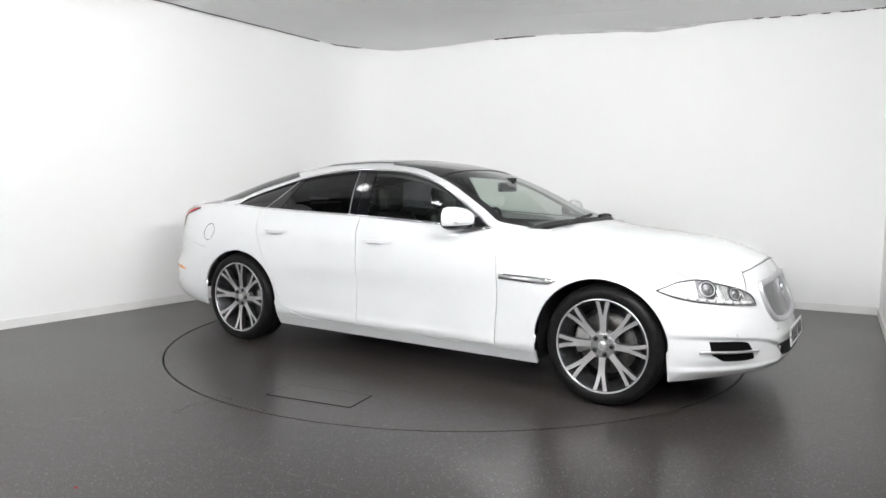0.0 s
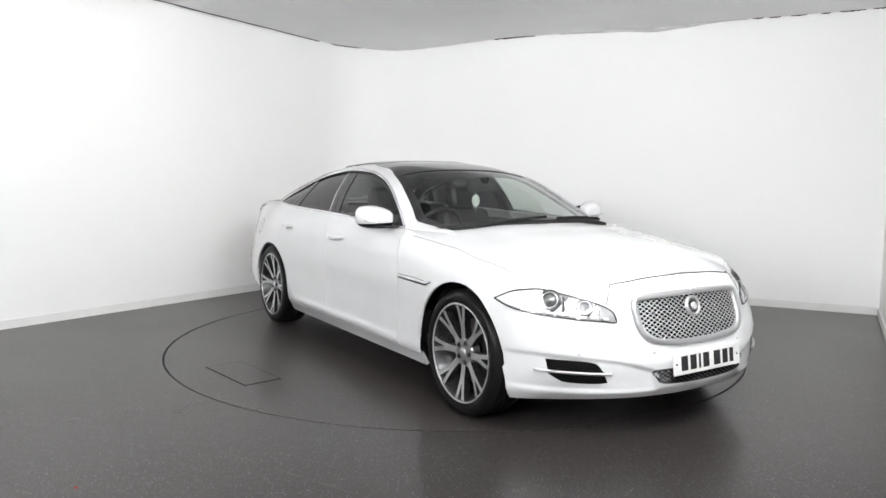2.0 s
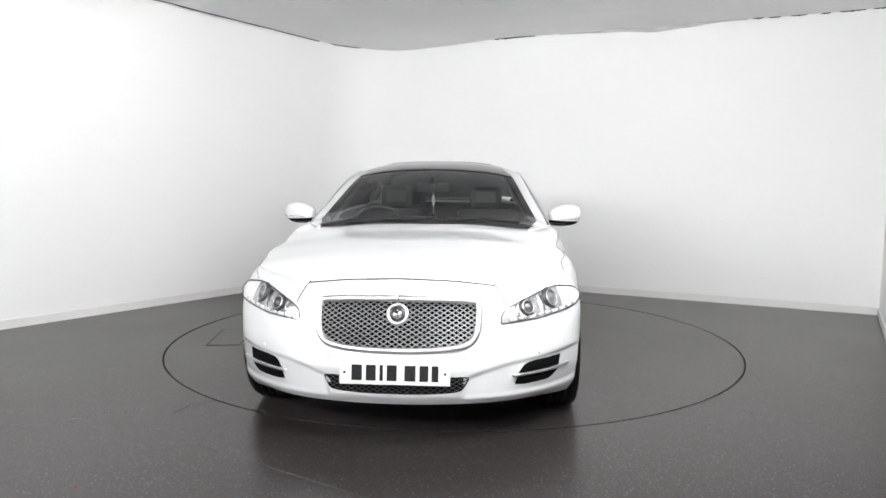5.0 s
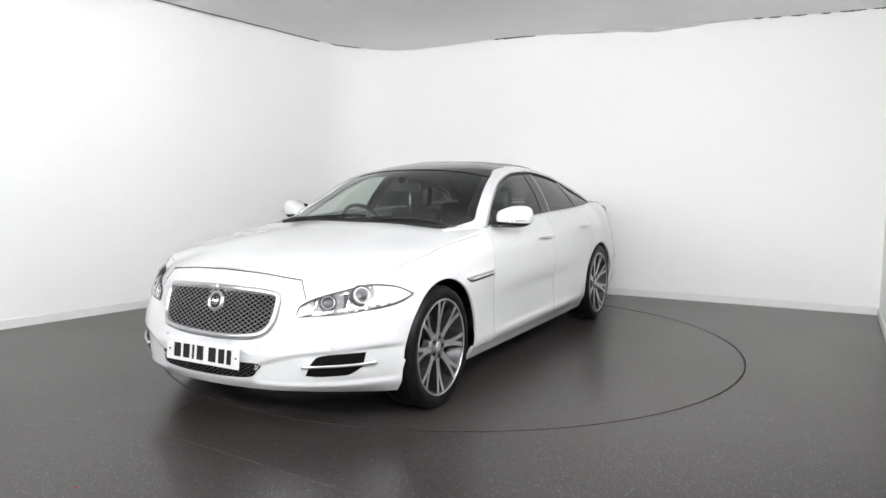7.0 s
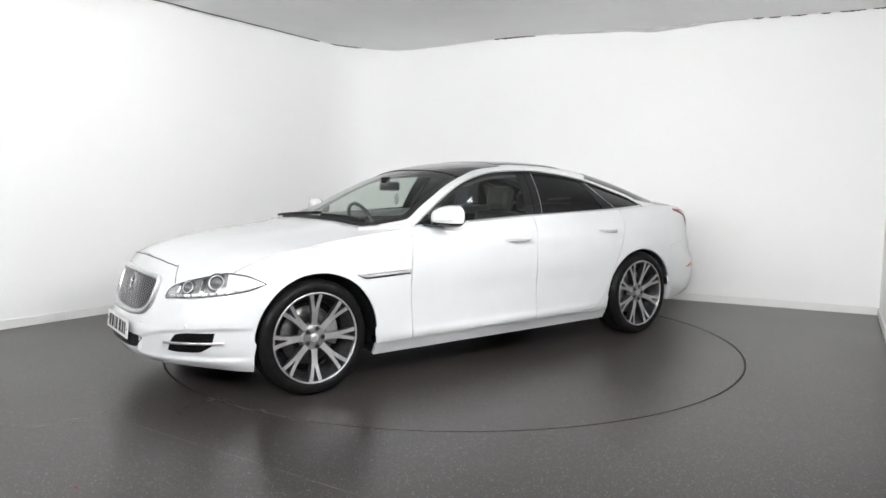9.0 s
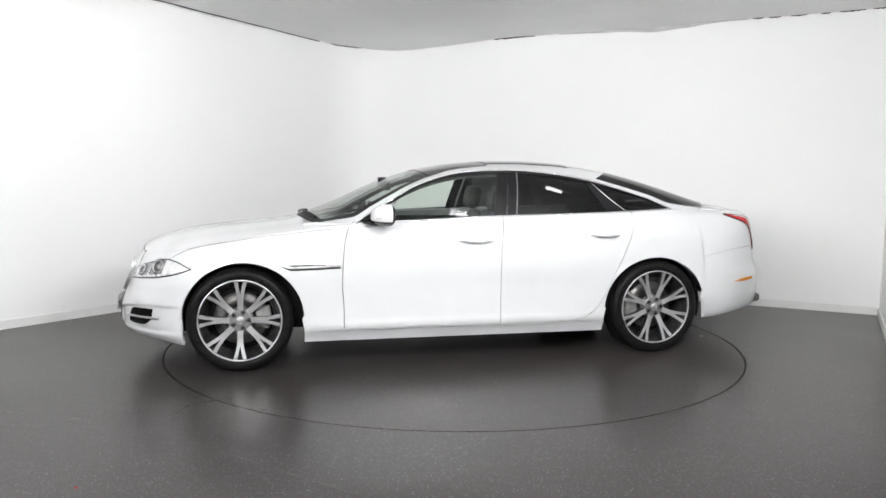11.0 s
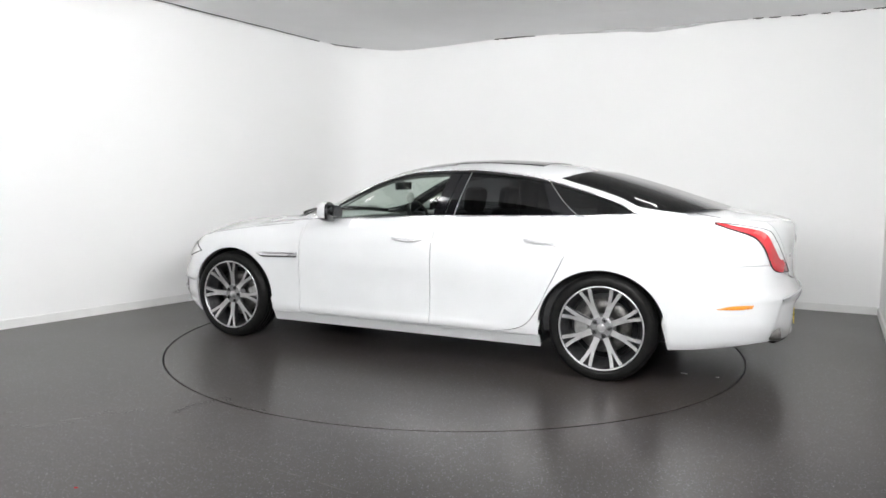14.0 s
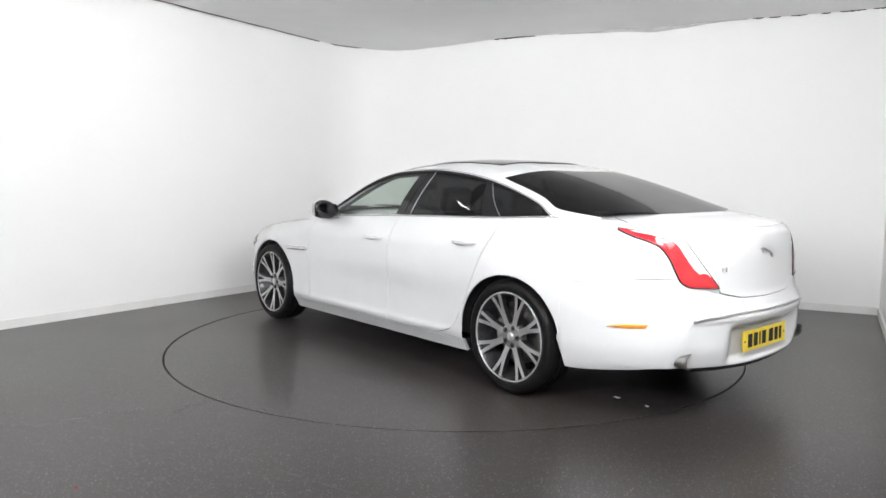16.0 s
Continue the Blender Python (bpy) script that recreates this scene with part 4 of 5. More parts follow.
mesh_bars("wire_mesh", grille_line * np.array([0.99, 1.0]), 0.040, 0.0225, 0.005, 0.0056, M_SATIN, grille, "bright crossed wire mesh")


def disc_on(name, pos, nrm, radius, depth, mat, parent, label="", seg=32, dome=0.3):
    """A low round boss at pos that faces nrm."""
    bm = bmesh.new()
    lathe(bm, [(0.0001, depth), (radius * 0.5, depth * (1 - dome * 0.25)), (radius * 0.88, depth * (1 - dome)), (radius, 0), (radius, -0.01)], seg)
    m = Vector((0, 1, 0)).rotation_difference(Vector(nrm)).to_matrix().to_4x4()
    bmesh.ops.transform(bm, matrix=Matrix.Translation(pos) @ m, verts=bm.verts)
    return part(name, bm, mat, parent, label)


def tube_ring(name, pos, nrm, radius, thick, mat, parent, label=""):
    bm = bmesh.new()
    lathe(bm, [(radius + thick * math.cos(a), thick * math.sin(a)) for a in np.linspace(0, 2 * math.pi, 11)[:-1]], 40, True)
    m = Vector((0, 1, 0)).rotation_difference(Vector(nrm)).to_matrix().to_4x4()
    bmesh.ops.transform(bm, matrix=Matrix.Translation(pos) @ m, verts=bm.verts)
    return part(name, bm, mat, parent, label)


badge_at = skin(0.0, 0.655, 0.012)
tube_ring("badge_ring", badge_at, (1, 0, 0.33), 0.046, 0.010, M_SATIN, grille, "round bright badge ring")
disc_on("badge", badge_at, (1, 0, 0.33), 0.040, 0.008, M_ALLOY_DARK, grille, "round dark badge")
disc_on("badge_relief", Vector(badge_at) + Vector((0.012, 0, 0.002)), (1, 0, 0.33), 0.022, 0.008, M_CHROME, grille, dome=0.7)

# lower grille in the bumper
low_half = [(0.0, 0.372), (0.25, 0.372), (0.352, 0.368), (0.335, 0.33), (0.305, 0.302), (0.2, 0.292), (0.0, 0.288)]
low_line = closed(low_half + [(-s, z) for s, z in low_half[-2:0:-1]], 90)
# black patch again in place of a cut, shaded opening
lower_grille = front_patch("lower_grille", low_line, M_GAP, 0.003, "black lower grille with fine mesh")
mesh_bars("wire_mesh", low_line * np.array([0.99, 1.0]), 0.036, 0.020, 0.004, 0.0035, M_ALLOY_DARK, lower_grille, "dark crossed wire mesh")


def plate(name, corners, mat, label, bars):
    """A number plate: a slightly bowed slab with dark bars for its characters."""
    a, b, c, d = [Vector(p) for p in corners]  # top left, top right, low right, low left, seen from outside
    n = (b - a).cross(a - d).normalized()
    bm = bmesh.new()
    verts = []
    for k in (0, 1):
        verts.append([bm.verts.new(p + n * (0.004 * k)) for p in (a, b, c, d)])
    bm.faces.new(verts[1])
    bm.faces.new(verts[0][::-1])
    for i in range(4):
        bm.faces.new((verts[0][i], verts[0][(i + 1) % 4], verts[1][(i + 1) % 4], verts[1][i]))
    bmesh.ops.recalc_face_normals(bm, faces=bm.faces)
    bmesh.ops.bevel(bm, geom=list(bm.edges), offset=0.0015, segments=2, affect="EDGES")
    ob = part(name, bm, mat, car, label)
    for u0, u1 in bars:
        bm = bmesh.new()
        q = [a.lerp(b, u).lerp(d.lerp(c, u), v) + n * 0.0048 for u, v in ((u0, 0.17), (u1, 0.17), (u1, 0.83), (u0, 0.83))]
        up = [p + n * 0.0008 for p in q]
        lo = [bm.verts.new(p) for p in q]
        hi = [bm.verts.new(p) for p in up]
        bm.faces.new(hi)
        for i in range(4):
            bm.faces.new((lo[i], lo[(i + 1) % 4], hi[(i + 1) % 4], hi[i]))
        bmesh.ops.recalc_face_normals(bm, faces=bm.faces)
        part("dark_bar", bm, M_BLACK, ob)
    for u in (0.045, 0.955):
        at = a.lerp(b, u).lerp(d.lerp(c, u), 0.5) + n * 0.004
        disc_on("plate_screw", at, n, 0.006, 0.003, M_BLACK, ob, seg=12)
    return ob


PLATE_BARS = ((0.11, 0.205), (0.24, 0.33), (0.365, 0.395), (0.43, 0.52), (0.59, 0.69), (0.725, 0.805), (0.835, 0.895))
plate("front_plate", ((2.402, -0.262, 0.449), (2.402, 0.262, 0.449), (2.414, 0.262, 0.338), (2.414, -0.262, 0.338)), M_PLATE_WHITE, "white front number plate with dark characters", PLATE_BARS)


def front_side(side):
    # headlamp: dark tray, lamps, bright edge, clear cover
    top = sz([(0.535, 0.612), (0.548, 0.650), (0.60, 0.682), (0.72, 0.716), (0.86, 0.742), (0.98, 0.760), (1.08, 0.752), (1.20, 0.704)])
    low = sz([(0.535, 0.606), (0.60, 0.612), (0.75, 0.623), (0.95, 0.642), (1.08, 0.664), (1.205, 0.702)])
    lamp = sheet("headlamp", strip_fn(top, low, 0.003), 40, 10, M_TRAY, car, "swept-back clear headlamp with round projectors", side, 0.01)
    for s, z, r in ((0.902, 0.707, 0.041), (0.708, 0.676, 0.032)):
        p = skin(s, z, 0.006)
        q = skin(s, z, 0.05)
        nrm = Vector((q - p) * np.array([1, side, 1])) + Vector((0, 0, 0.02))
        pos = Vector(p * np.array([1, side, 1]))
        disc_on("projector_bowl", pos, nrm, r * 1.42, 0.004, M_ALLOY_DARK, lamp, "dark grey lamp bowl", dome=0.2)
        tube_ring("projector_ring", pos + nrm.normalized() * 0.006, nrm, r, 0.0032, M_SATIN, lamp, "bright ring")
        disc_on("projector", pos, nrm, r * 0.86, 0.016, M_PROJECTOR, lamp, "dark glass projector", dome=0.9)
    for s0, s1 in ((0.80, 0.835), (0.635, 0.655)):
        sheet("lamp_divider", strip_fn(sz([(s0, 0.722 if s0 > 0.7 else 0.69), (s1, 0.728 if s0 > 0.7 else 0.694)]), sz([(s0 - 0.01, 0.640), (s1 - 0.01, 0.642)]), 0.012), 4, 8, M_CHROME, lamp, "", side, 0.01)
    for i in range(9):
        k = 0.07 + 0.085 * i
        ls, lz = low(np.linspace(k, k + 0.055, 5))
        sweep("small_lamp", skin(ls, lz + 0.013, 0.009), 0.015, 0.010, M_CLEAR_LENS, lamp, (1, 0, 0), "small white running lamp", side)
    # pale end of the lamp towards the wheel
    sheet("lamp_corner", strip_fn(sz([(0.975, 0.754), (1.08, 0.746), (1.190, 0.706)]), sz([(0.965, 0.660), (1.08, 0.672), (1.190, 0.700)]), 0.008), 12, 6, M_CLEAR_LENS, lamp, "pale corner reflector", side, 0.004)
    sheet("lamp_cover", strip_fn(top, low, 0.020), 40, 10, M_LENS, lamp, "clear cover", side)
    t = np.linspace(0, 1, 60)
    line = np.concatenate([skin(*top(t), 0.008), skin(*low(t[::-1]), 0.008)])
    sweep("lamp_edge", line, 0.0048, 0.006, M_BLACK, lamp, (1, 0, 0.2), "thin dark edge", side)
    # side intake with a bright blade
    top = sz([(0.615, 0.372), (0.655, 0.412), (0.74, 0.424), (0.905, 0.428)])
    low = sz([(0.592, 0.316), (0.66, 0.310), (0.80, 0.314), (0.885, 0.352), (0.925, 0.40)][:4])
    # the intake's dark hollow is a black sheet on the skin
    vent = sheet("side_intake", strip_fn(top, low, 0.003), 24, 10, M_GAP, car, "black side intake in the bumper", side)
    sweep("intake_blade", skin(np.linspace(0.575, 0.96, 24), np.linspace(0.362, 0.372, 24), 0.014), 0.014, 0.014, M_SATIN, vent, (1, 0.3, 0), "satin silver blade", side)
    for s, z in ((0.335, 0.452), (0.735, 0.462)):
        p, q = skin(s, z, 0.0), skin(s, z, 0.05)
        disc_on("parking_sensor", Vector(p * np.array([1, side, 1])), Vector((q - p) * np.array([1, side, 1])), 0.011, 0.002, M_PAINT, car, "", 20)
    # fender vent
    top = sz([(float(s_of_x(1.238)), 0.716), (float(s_of_x(1.1)), 0.723), (float(s_of_x(0.84)), 0.728)])
    low = sz([(float(s_of_x(1.225)), 0.709), (float(s_of_x(1.165)), 0.683), (float(s_of_x(0.84)), 0.692)])
    vent = sheet("fender_vent", strip_fn(top, low, 0.010), 20, 5, M_CHROME, car, "bright metal fender vent", side, 0.015)
    # black strips laid on the vent paint the shade of its grooves
    sheet("vent_shadow", strip_fn(sz([(float(s_of_x(1.20)), 0.7135), (float(s_of_x(0.85)), 0.7235)]), sz([(float(s_of_x(1.19)), 0.706), (float(s_of_x(0.85)), 0.716)]), 0.0112), 16, 3, M_BLACK, vent, "dark strip for the groove's shade", side, 0.002)
    sheet("vent_shadow", strip_fn(sz([(float(s_of_x(1.13)), 0.6935), (float(s_of_x(0.85)), 0.6975)]), sz([(float(s_of_x(1.11)), 0.688), (float(s_of_x(0.85)), 0.693)]), 0.0112), 16, 3, M_BLACK, vent, "dark strip for the groove's shade", side, 0.002)
    sheet("vent_slot", strip_fn(sz([(float(s_of_x(1.17)), 0.711), (float(s_of_x(0.90)), 0.716)]), sz([(float(s_of_x(1.13)), 0.696), (float(s_of_x(0.90)), 0.700)]), 0.0115), 16, 3, M_CLEAR_LENS, vent, "", side, 0.002)
    # door handles in shallow cups
    for x0, x1, z in ((0.015, -0.242, 0.873), (-0.986, -1.222, 0.901)):
        xm = (x0 + x1) / 2
        cup = closed([(float(s_of_x(xm + 0.10)), z + 0.004), (float(s_of_x(xm + 0.05)), z + 0.030), (float(s_of_x(xm - 0.05)), z + 0.030), (float(s_of_x(xm - 0.10)), z + 0.004), (float(s_of_x(xm - 0.05)), z - 0.022), (float(s_of_x(xm + 0.05)), z - 0.022)], 48)
        c = cup.mean(0)

        def cupfn(u, v, cup=cup, c=c):
            s = c[0] + (np.interp(u, np.linspace(0, 1, 49), np.append(cup[:, 0], cup[0, 0])) - c[0]) * v
            zz = c[1] + (np.interp(u, np.linspace(0, 1, 49), np.append(cup[:, 1], cup[0, 1])) - c[1]) * v
            return skin(s, zz, 0.0022 - 0.0005 * v - 0.0012 * np.cos(v * math.pi / 2))
        ob = sheet("door_handle", cupfn, 48, 6, M_PAINT, car, "white door handle with a bright strip", side, vs=np.linspace(0.02, 1, 7))
        xs = np.linspace(x0, x1, 20)
        k = np.linspace(-1, 1, 20)
        thin = np.clip(1.0 - np.abs(k) ** 2.2, 0.12, 1)
        pts = skin(s_of_x(xs), z + 0.004 - 0.002 * k, 0.004 + 0.030 * (1 - np.abs(k) ** 3))
        sweep("grip", pts, 0.024, 0.020, M_PAINT, ob, (0, 1, 0), "", side, thin)
        pts = skin(s_of_x(xs), z - 0.005 * thin - 0.004 - 0.002 * k, 0.004 + 0.030 * (1 - np.abs(k) ** 3))
        sweep("grip_strip", pts, 0.013, 0.021, M_SATIN, ob, (0, 1, 0), "bright strip", side, thin)
    # wing mirror
    mirror(side)


def mirror(side):
    bm = bmesh.new()
    bmesh.ops.create_uvsphere(bm, u_segments=32, v_segments=18, radius=1)
    for v in bm.verts:
        x, y, z = v.co
        sx = 0.095 if x > 0 else 0.035
        x, y, z = math.copysign(abs(x) ** 0.8, x) * sx, math.copysign(abs(y) ** 0.72, y) * 0.116, math.copysign(abs(z) ** 0.7, z) * 0.076
        z *= 1 - 0.25 * max(0, -y) / 0.118 * (1 if z > 0 else 0)
        v.co = (x - 0.25 * (y - 0.0) , y, z + 0.05 * y)
    for f in bm.faces:
        f.smooth = True
    low = bmesh.new()
    me = bpy.data.meshes.new("tmp")
    bm.to_mesh(me)
    low.from_mesh(me)
    bpy.data.meshes.remove(me)
    bmesh.ops.bisect_plane(bm, geom=list(bm.verts) + list(bm.edges) + list(bm.faces), plane_co=(0, 0, -0.036), plane_no=(0, 0.05, 1), clear_inner=True)
    bmesh.ops.bisect_plane(low, geom=list(low.verts) + list(low.edges) + list(low.faces), plane_co=(0, 0, -0.036), plane_no=(0, 0.05, 1), clear_outer=True)
    place = Matrix.Translation((0.525, side * 0.952, 1.053)) @ Matrix.Diagonal((1, side, 1, 1))
    for b in (bm, low):
        bmesh.ops.transform(b, matrix=place, verts=b.verts)
        if side < 0:
            bmesh.ops.reverse_faces(b, faces=b.faces)
    for f in bm.faces:
        c = place.inverted() @ f.calc_center_median()
        f.material_index = 1 if c.x + 0.25 * c.y < -0.004 else 0
    ob = part("wing_mirror", bm, (M_PAINT, M_BLACK_GLOSS), car, "white wing mirror with black foot")
    part("mirror_foot", low, M_BLACK_GLOSS, ob, "black lower shell")
    sweep("mirror_arm", [(0.66, 0.80, 1.000), (0.62, 0.87, 0.994), (0.56, 0.95, 0.998)], 0.07, 0.022, M_BLACK_GLOSS, ob, (0, 0, 1), "black arm", side)
    sweep("mirror_strip", [(0.55 - 0.25 * (y - 0.955) + 0.062, y, 1.031 + 0.05 * (y - 0.955)) for y in np.linspace(0.90, 1.05, 10)], 0.03, 0.006, M_CHROME, ob, (0, 0, 1), "slim bright repeater strip", side)
    # mirror glass coloured black for the dark that it reflects
    b = bmesh.new()
    bmesh.ops.create_circle(b, cap_ends=True, segments=32, radius=1)
    for v in b.verts:
        x, y, z = v.co
        v.co = (0.0, math.copysign(abs(x) ** 0.6, x) * 0.095, math.copysign(abs(y) ** 0.6, y) * 0.05)
    bmesh.ops.transform(b, matrix=Matrix.Translation((0.492, side * 0.954, 1.053)) @ Matrix.Rotation(side * -0.25, 4, "Z"), verts=b.verts)
    part("mirror_glass", b, M_BLACK_GLOSS, ob, "mirror glass with its dark reflection in the colour")


both(front_side)
# shut line between bonnet and nose, running down beside the grille to the lamps
for side in (1, -1):
    sweep("bonnet_gap", skin(np.linspace(0.535, 0.583, 12), np.interp(np.linspace(0.535, 0.583, 12), (0.535, 0.55, 0.583), (0.79, 0.772, 0.688)), 0.0), 0.004, 0.004, M_GAP, car, (1, 0, 0), "", side)

# dark joint between bonnet and nose
gs = np.linspace(-0.536, 0.536, 60)
sweep("bonnet_gap", skin(gs, SKIN_TOP(np.abs(gs)), 0.001), 0.0055, 0.005, M_GAP, car, (1, 0, 0.3), "dark joint of the bonnet")

for side in (1, -1):
    gs = np.linspace(0.985, float(s_of_x(0.90)), 60)
    drop = np.interp(gs, (0.985, 1.06, 1.16, 1.5, 1.93, 2.15), (0.055, 0.026, 0.005, 0.006, 0.012, 0.018))
    sweep("bonnet_gap", skin(gs, SKIN_TOP(gs) - drop, 0.0005), 0.0022, 0.002, M_GAP, car, (0, 1, 0.5), "dark joint between bonnet and fender", side)

# wipers
for pts in ([(1.10, -0.15, 0), (1.06, -0.40, 0), (1.02, -0.62, 0)], [(1.125, 0.52, 0), (1.10, 0.2, 0), (1.07, -0.08, 0)]):
    line = []
    for k in np.linspace(0, 1, 14):
        x = np.interp(k, (0, 0.5, 1), [p[0] for p in pts]) - 0.03
        y = -np.interp(k, (0, 0.5, 1), [p[1] for p in pts])
        line.append(roof(x, y / RAIL_Y(x), 0.014))
    sweep("wiper", np.array(line), 0.016, 0.018, M_BLACK, car, (0, 0, 1), "black wiper resting on the screen")

# ---- rear details ----
def rear_side(side):
    top = sz([(5.225, 1.046), (5.34, 1.038), (5.45, 1.026), (5.60, 1.008), (5.665, 0.99), (5.71, 0.94), (5.767, 0.87), (5.83, 0.80), (5.888, 0.735)])
    low = sz([(5.225, 1.040), (5.33, 1.008), (5.44, 0.978), (5.50, 0.955), (5.56, 0.90), (5.60, 0.83), (5.635, 0.772), (5.69, 0.746), (5.80, 0.735), (5.885, 0.731)])
    lamp = sheet("tail_lamp", strip_fn(top, low, 0.010), 50, 12, M_RED, car, "red sickle-shaped tail lamp with a clear strip", side, 0.016)
    t = sz([(5.30, 1.040), (5.45, 1.028), (5.60, 1.009), (5.665, 0.991), (5.71, 0.941), (5.77, 0.868), (5.832, 0.796)])
    u = sz([(5.30, 1.036), (5.45, 1.014), (5.57, 0.990), (5.612, 0.962), (5.655, 0.905), (5.70, 0.845), (5.765, 0.785)])
    sheet("clear_strip", strip_fn(t, u, 0.013), 40, 4, M_CLEAR_LENS, lamp, "clear silver strip", side, 0.004)
    k = np.linspace(0, 1, 60)
    sweep("lamp_edge", np.concatenate([skin(*top(k), 0.006), skin(*low(k[::-1]), 0.006)]), 0.0045, 0.008, M_BLACK, lamp, (-1, 0, 0.2), "", side)
    # a paler band across the bend of the lamp
    sheet("lamp_band", strip_fn(sz([(5.50, 1.010), (5.56, 1.000), (5.62, 0.968)]), sz([(5.47, 0.985), (5.53, 0.966), (5.565, 0.930)]), 0.0125), 16, 6, M_PINK, lamp, "pale red band", side, 0.003)
    # amber side marker
    sheet("side_marker", strip_fn(sz([(5.232, 0.529), (5.33, 0.550), (5.452, 0.556)]), sz([(5.232, 0.524), (5.33, 0.525), (5.44, 0.534)]), 0.006), 20, 4, M_AMBER, car, "amber side marker lamp", side, 0.01)
    # bright strip across the bumper
    s = np.linspace(5.69, S_END, 40)
    sweep("bumper_strip", skin(s, 0.570 + 0.022 * np.clip((s - 5.69) / 0.3, 0, 1) ** 0.7, 0.001), 0.017, 0.008, M_SATIN, car, (-1, 0, 0), "satin strip across the bumper", side)
    # exhaust tip
    bm = bmesh.new()
    lathe(bm, [(1.0, 0.0), (1.0, 0.16), (0.96, 0.166), (0.88, 0.166), (0.86, 0.15), (0.84, 0.02)], 40)
    for v in bm.verts:
        x, y, z = v.co
        v.co = (-y, math.copysign(abs(x) ** 0.8, x) * 0.104, math.copysign(abs(z) ** 0.75, z) * 0.044)
    bmesh.ops.transform(bm, matrix=Matrix.Translation((-2.397, side * 0.622, 0.358)) @ Matrix.Rotation(side * 0.14, 4, "Z"), verts=bm.verts)
    bmesh.ops.recalc_face_normals(bm, faces=bm.faces)
    ob = part("exhaust_tip", bm, M_DISC_IRON, car, "grey metal oblong exhaust tip")
    bm = bmesh.new()
    bmesh.ops.create_circle(bm, cap_ends=True, segments=40, radius=1)
    for v in bm.verts:
        v.co = (-2.530, side * 0.606 + math.copysign(abs(v.co.x) ** 0.8, v.co.x) * 0.084, 0.356 + math.copysign(abs(v.co.y) ** 0.75, v.co.y) * 0.034)
    part("exhaust_bore", bm, M_GAP, ob)


both(rear_side)
# fuel flap on the right flank
flap = closed([(4.93 + 0.068 * math.cos(a), 0.858 + 0.066 * math.sin(a)) for a in np.linspace(0, 2 * math.pi, 13)[:-1]], 60)
sweep("fuel_flap", skin(np.append(flap[:, 0], flap[0, 0]), np.append(flap[:, 1], flap[0, 1]), 0.0), 0.0035, 0.0035, M_GAP, car, (0, 1, 0), "round fuel flap line", -1)
# rear plate and the lower valance
plate("rear_plate", ((-2.650, 0.26, 0.478), (-2.650, -0.26, 0.478), (-2.652, -0.26, 0.365), (-2.652, 0.26, 0.365)), M_PLATE_YELLOW, "yellow rear number plate with dark characters", PLATE_BARS)
k = np.linspace(-1, 1, 50)
val = skin(S_END - np.abs(k) * 0.62, SKIN_LOW(S_END - np.abs(k) * 0.62) - 0.012, -0.035)
val[:, 1] = np.abs(val[:, 1]) * np.sign(k)
sweep("rear_valance", val, 0.05, 0.035, M_BLACK, car, (0, 0, 1), "black lower edge of the bumper")
# dark joint of the boot lid from the rear window to the tail lamp
for side in (1, -1):
    t = np.linspace(0, 1, 14)
    sweep("lid_gap", hood(lerp(-2.055, -2.20, t ** 1.4), lerp(0.86, 0.995, t), 0.0), 0.004, 0.004, M_GAP, car, (0, 0, 1), "", side)
# leaping emblem and a small plain badge on the lid
EMBLEM = (((-0.095, 0.022), (-0.06, 0.028), (-0.02, 0.020), (0.03, 0.004), (0.075, -0.018)), ((-0.07, 0.024), (-0.055, 0.006), (-0.04, -0.004)), ((0.03, 0.004), (0.05, -0.024), (0.085, -0.034)))
emblem = car
for name, line, wide in zip(("lid_emblem", "emblem_limb", "emblem_limb"), EMBLEM, (0.022, 0.010, 0.009)):
    pts = []
    for y, z in line:
        p = skin(S_END - abs(y), 0.905 + z, 0.009)
        pts.append((p[0], -y, p[2]))
    ob = sweep(name, np.array(pts), wide, 0.006, M_SATIN, emblem, (-1, 0, 0), "silver leaping emblem" if emblem is car else "", 1, 1 - 0.6 * np.abs(np.linspace(-1, 1, len(pts))) ** 2)
    emblem = ob if emblem is car else emblem
for y in (0.425, 0.395):
    p = skin(S_END - y, 0.83, 0.008)
    bm = bmesh.new()
    box(bm, (p[0] - 0.003, p[1] - 0.011, p[2] - 0.011), (p[0] + 0.003, p[1] + 0.011, p[2] + 0.011), 0.002)
    part("lid_badge", bm, M_SATIN, car, "small plain silver badge")


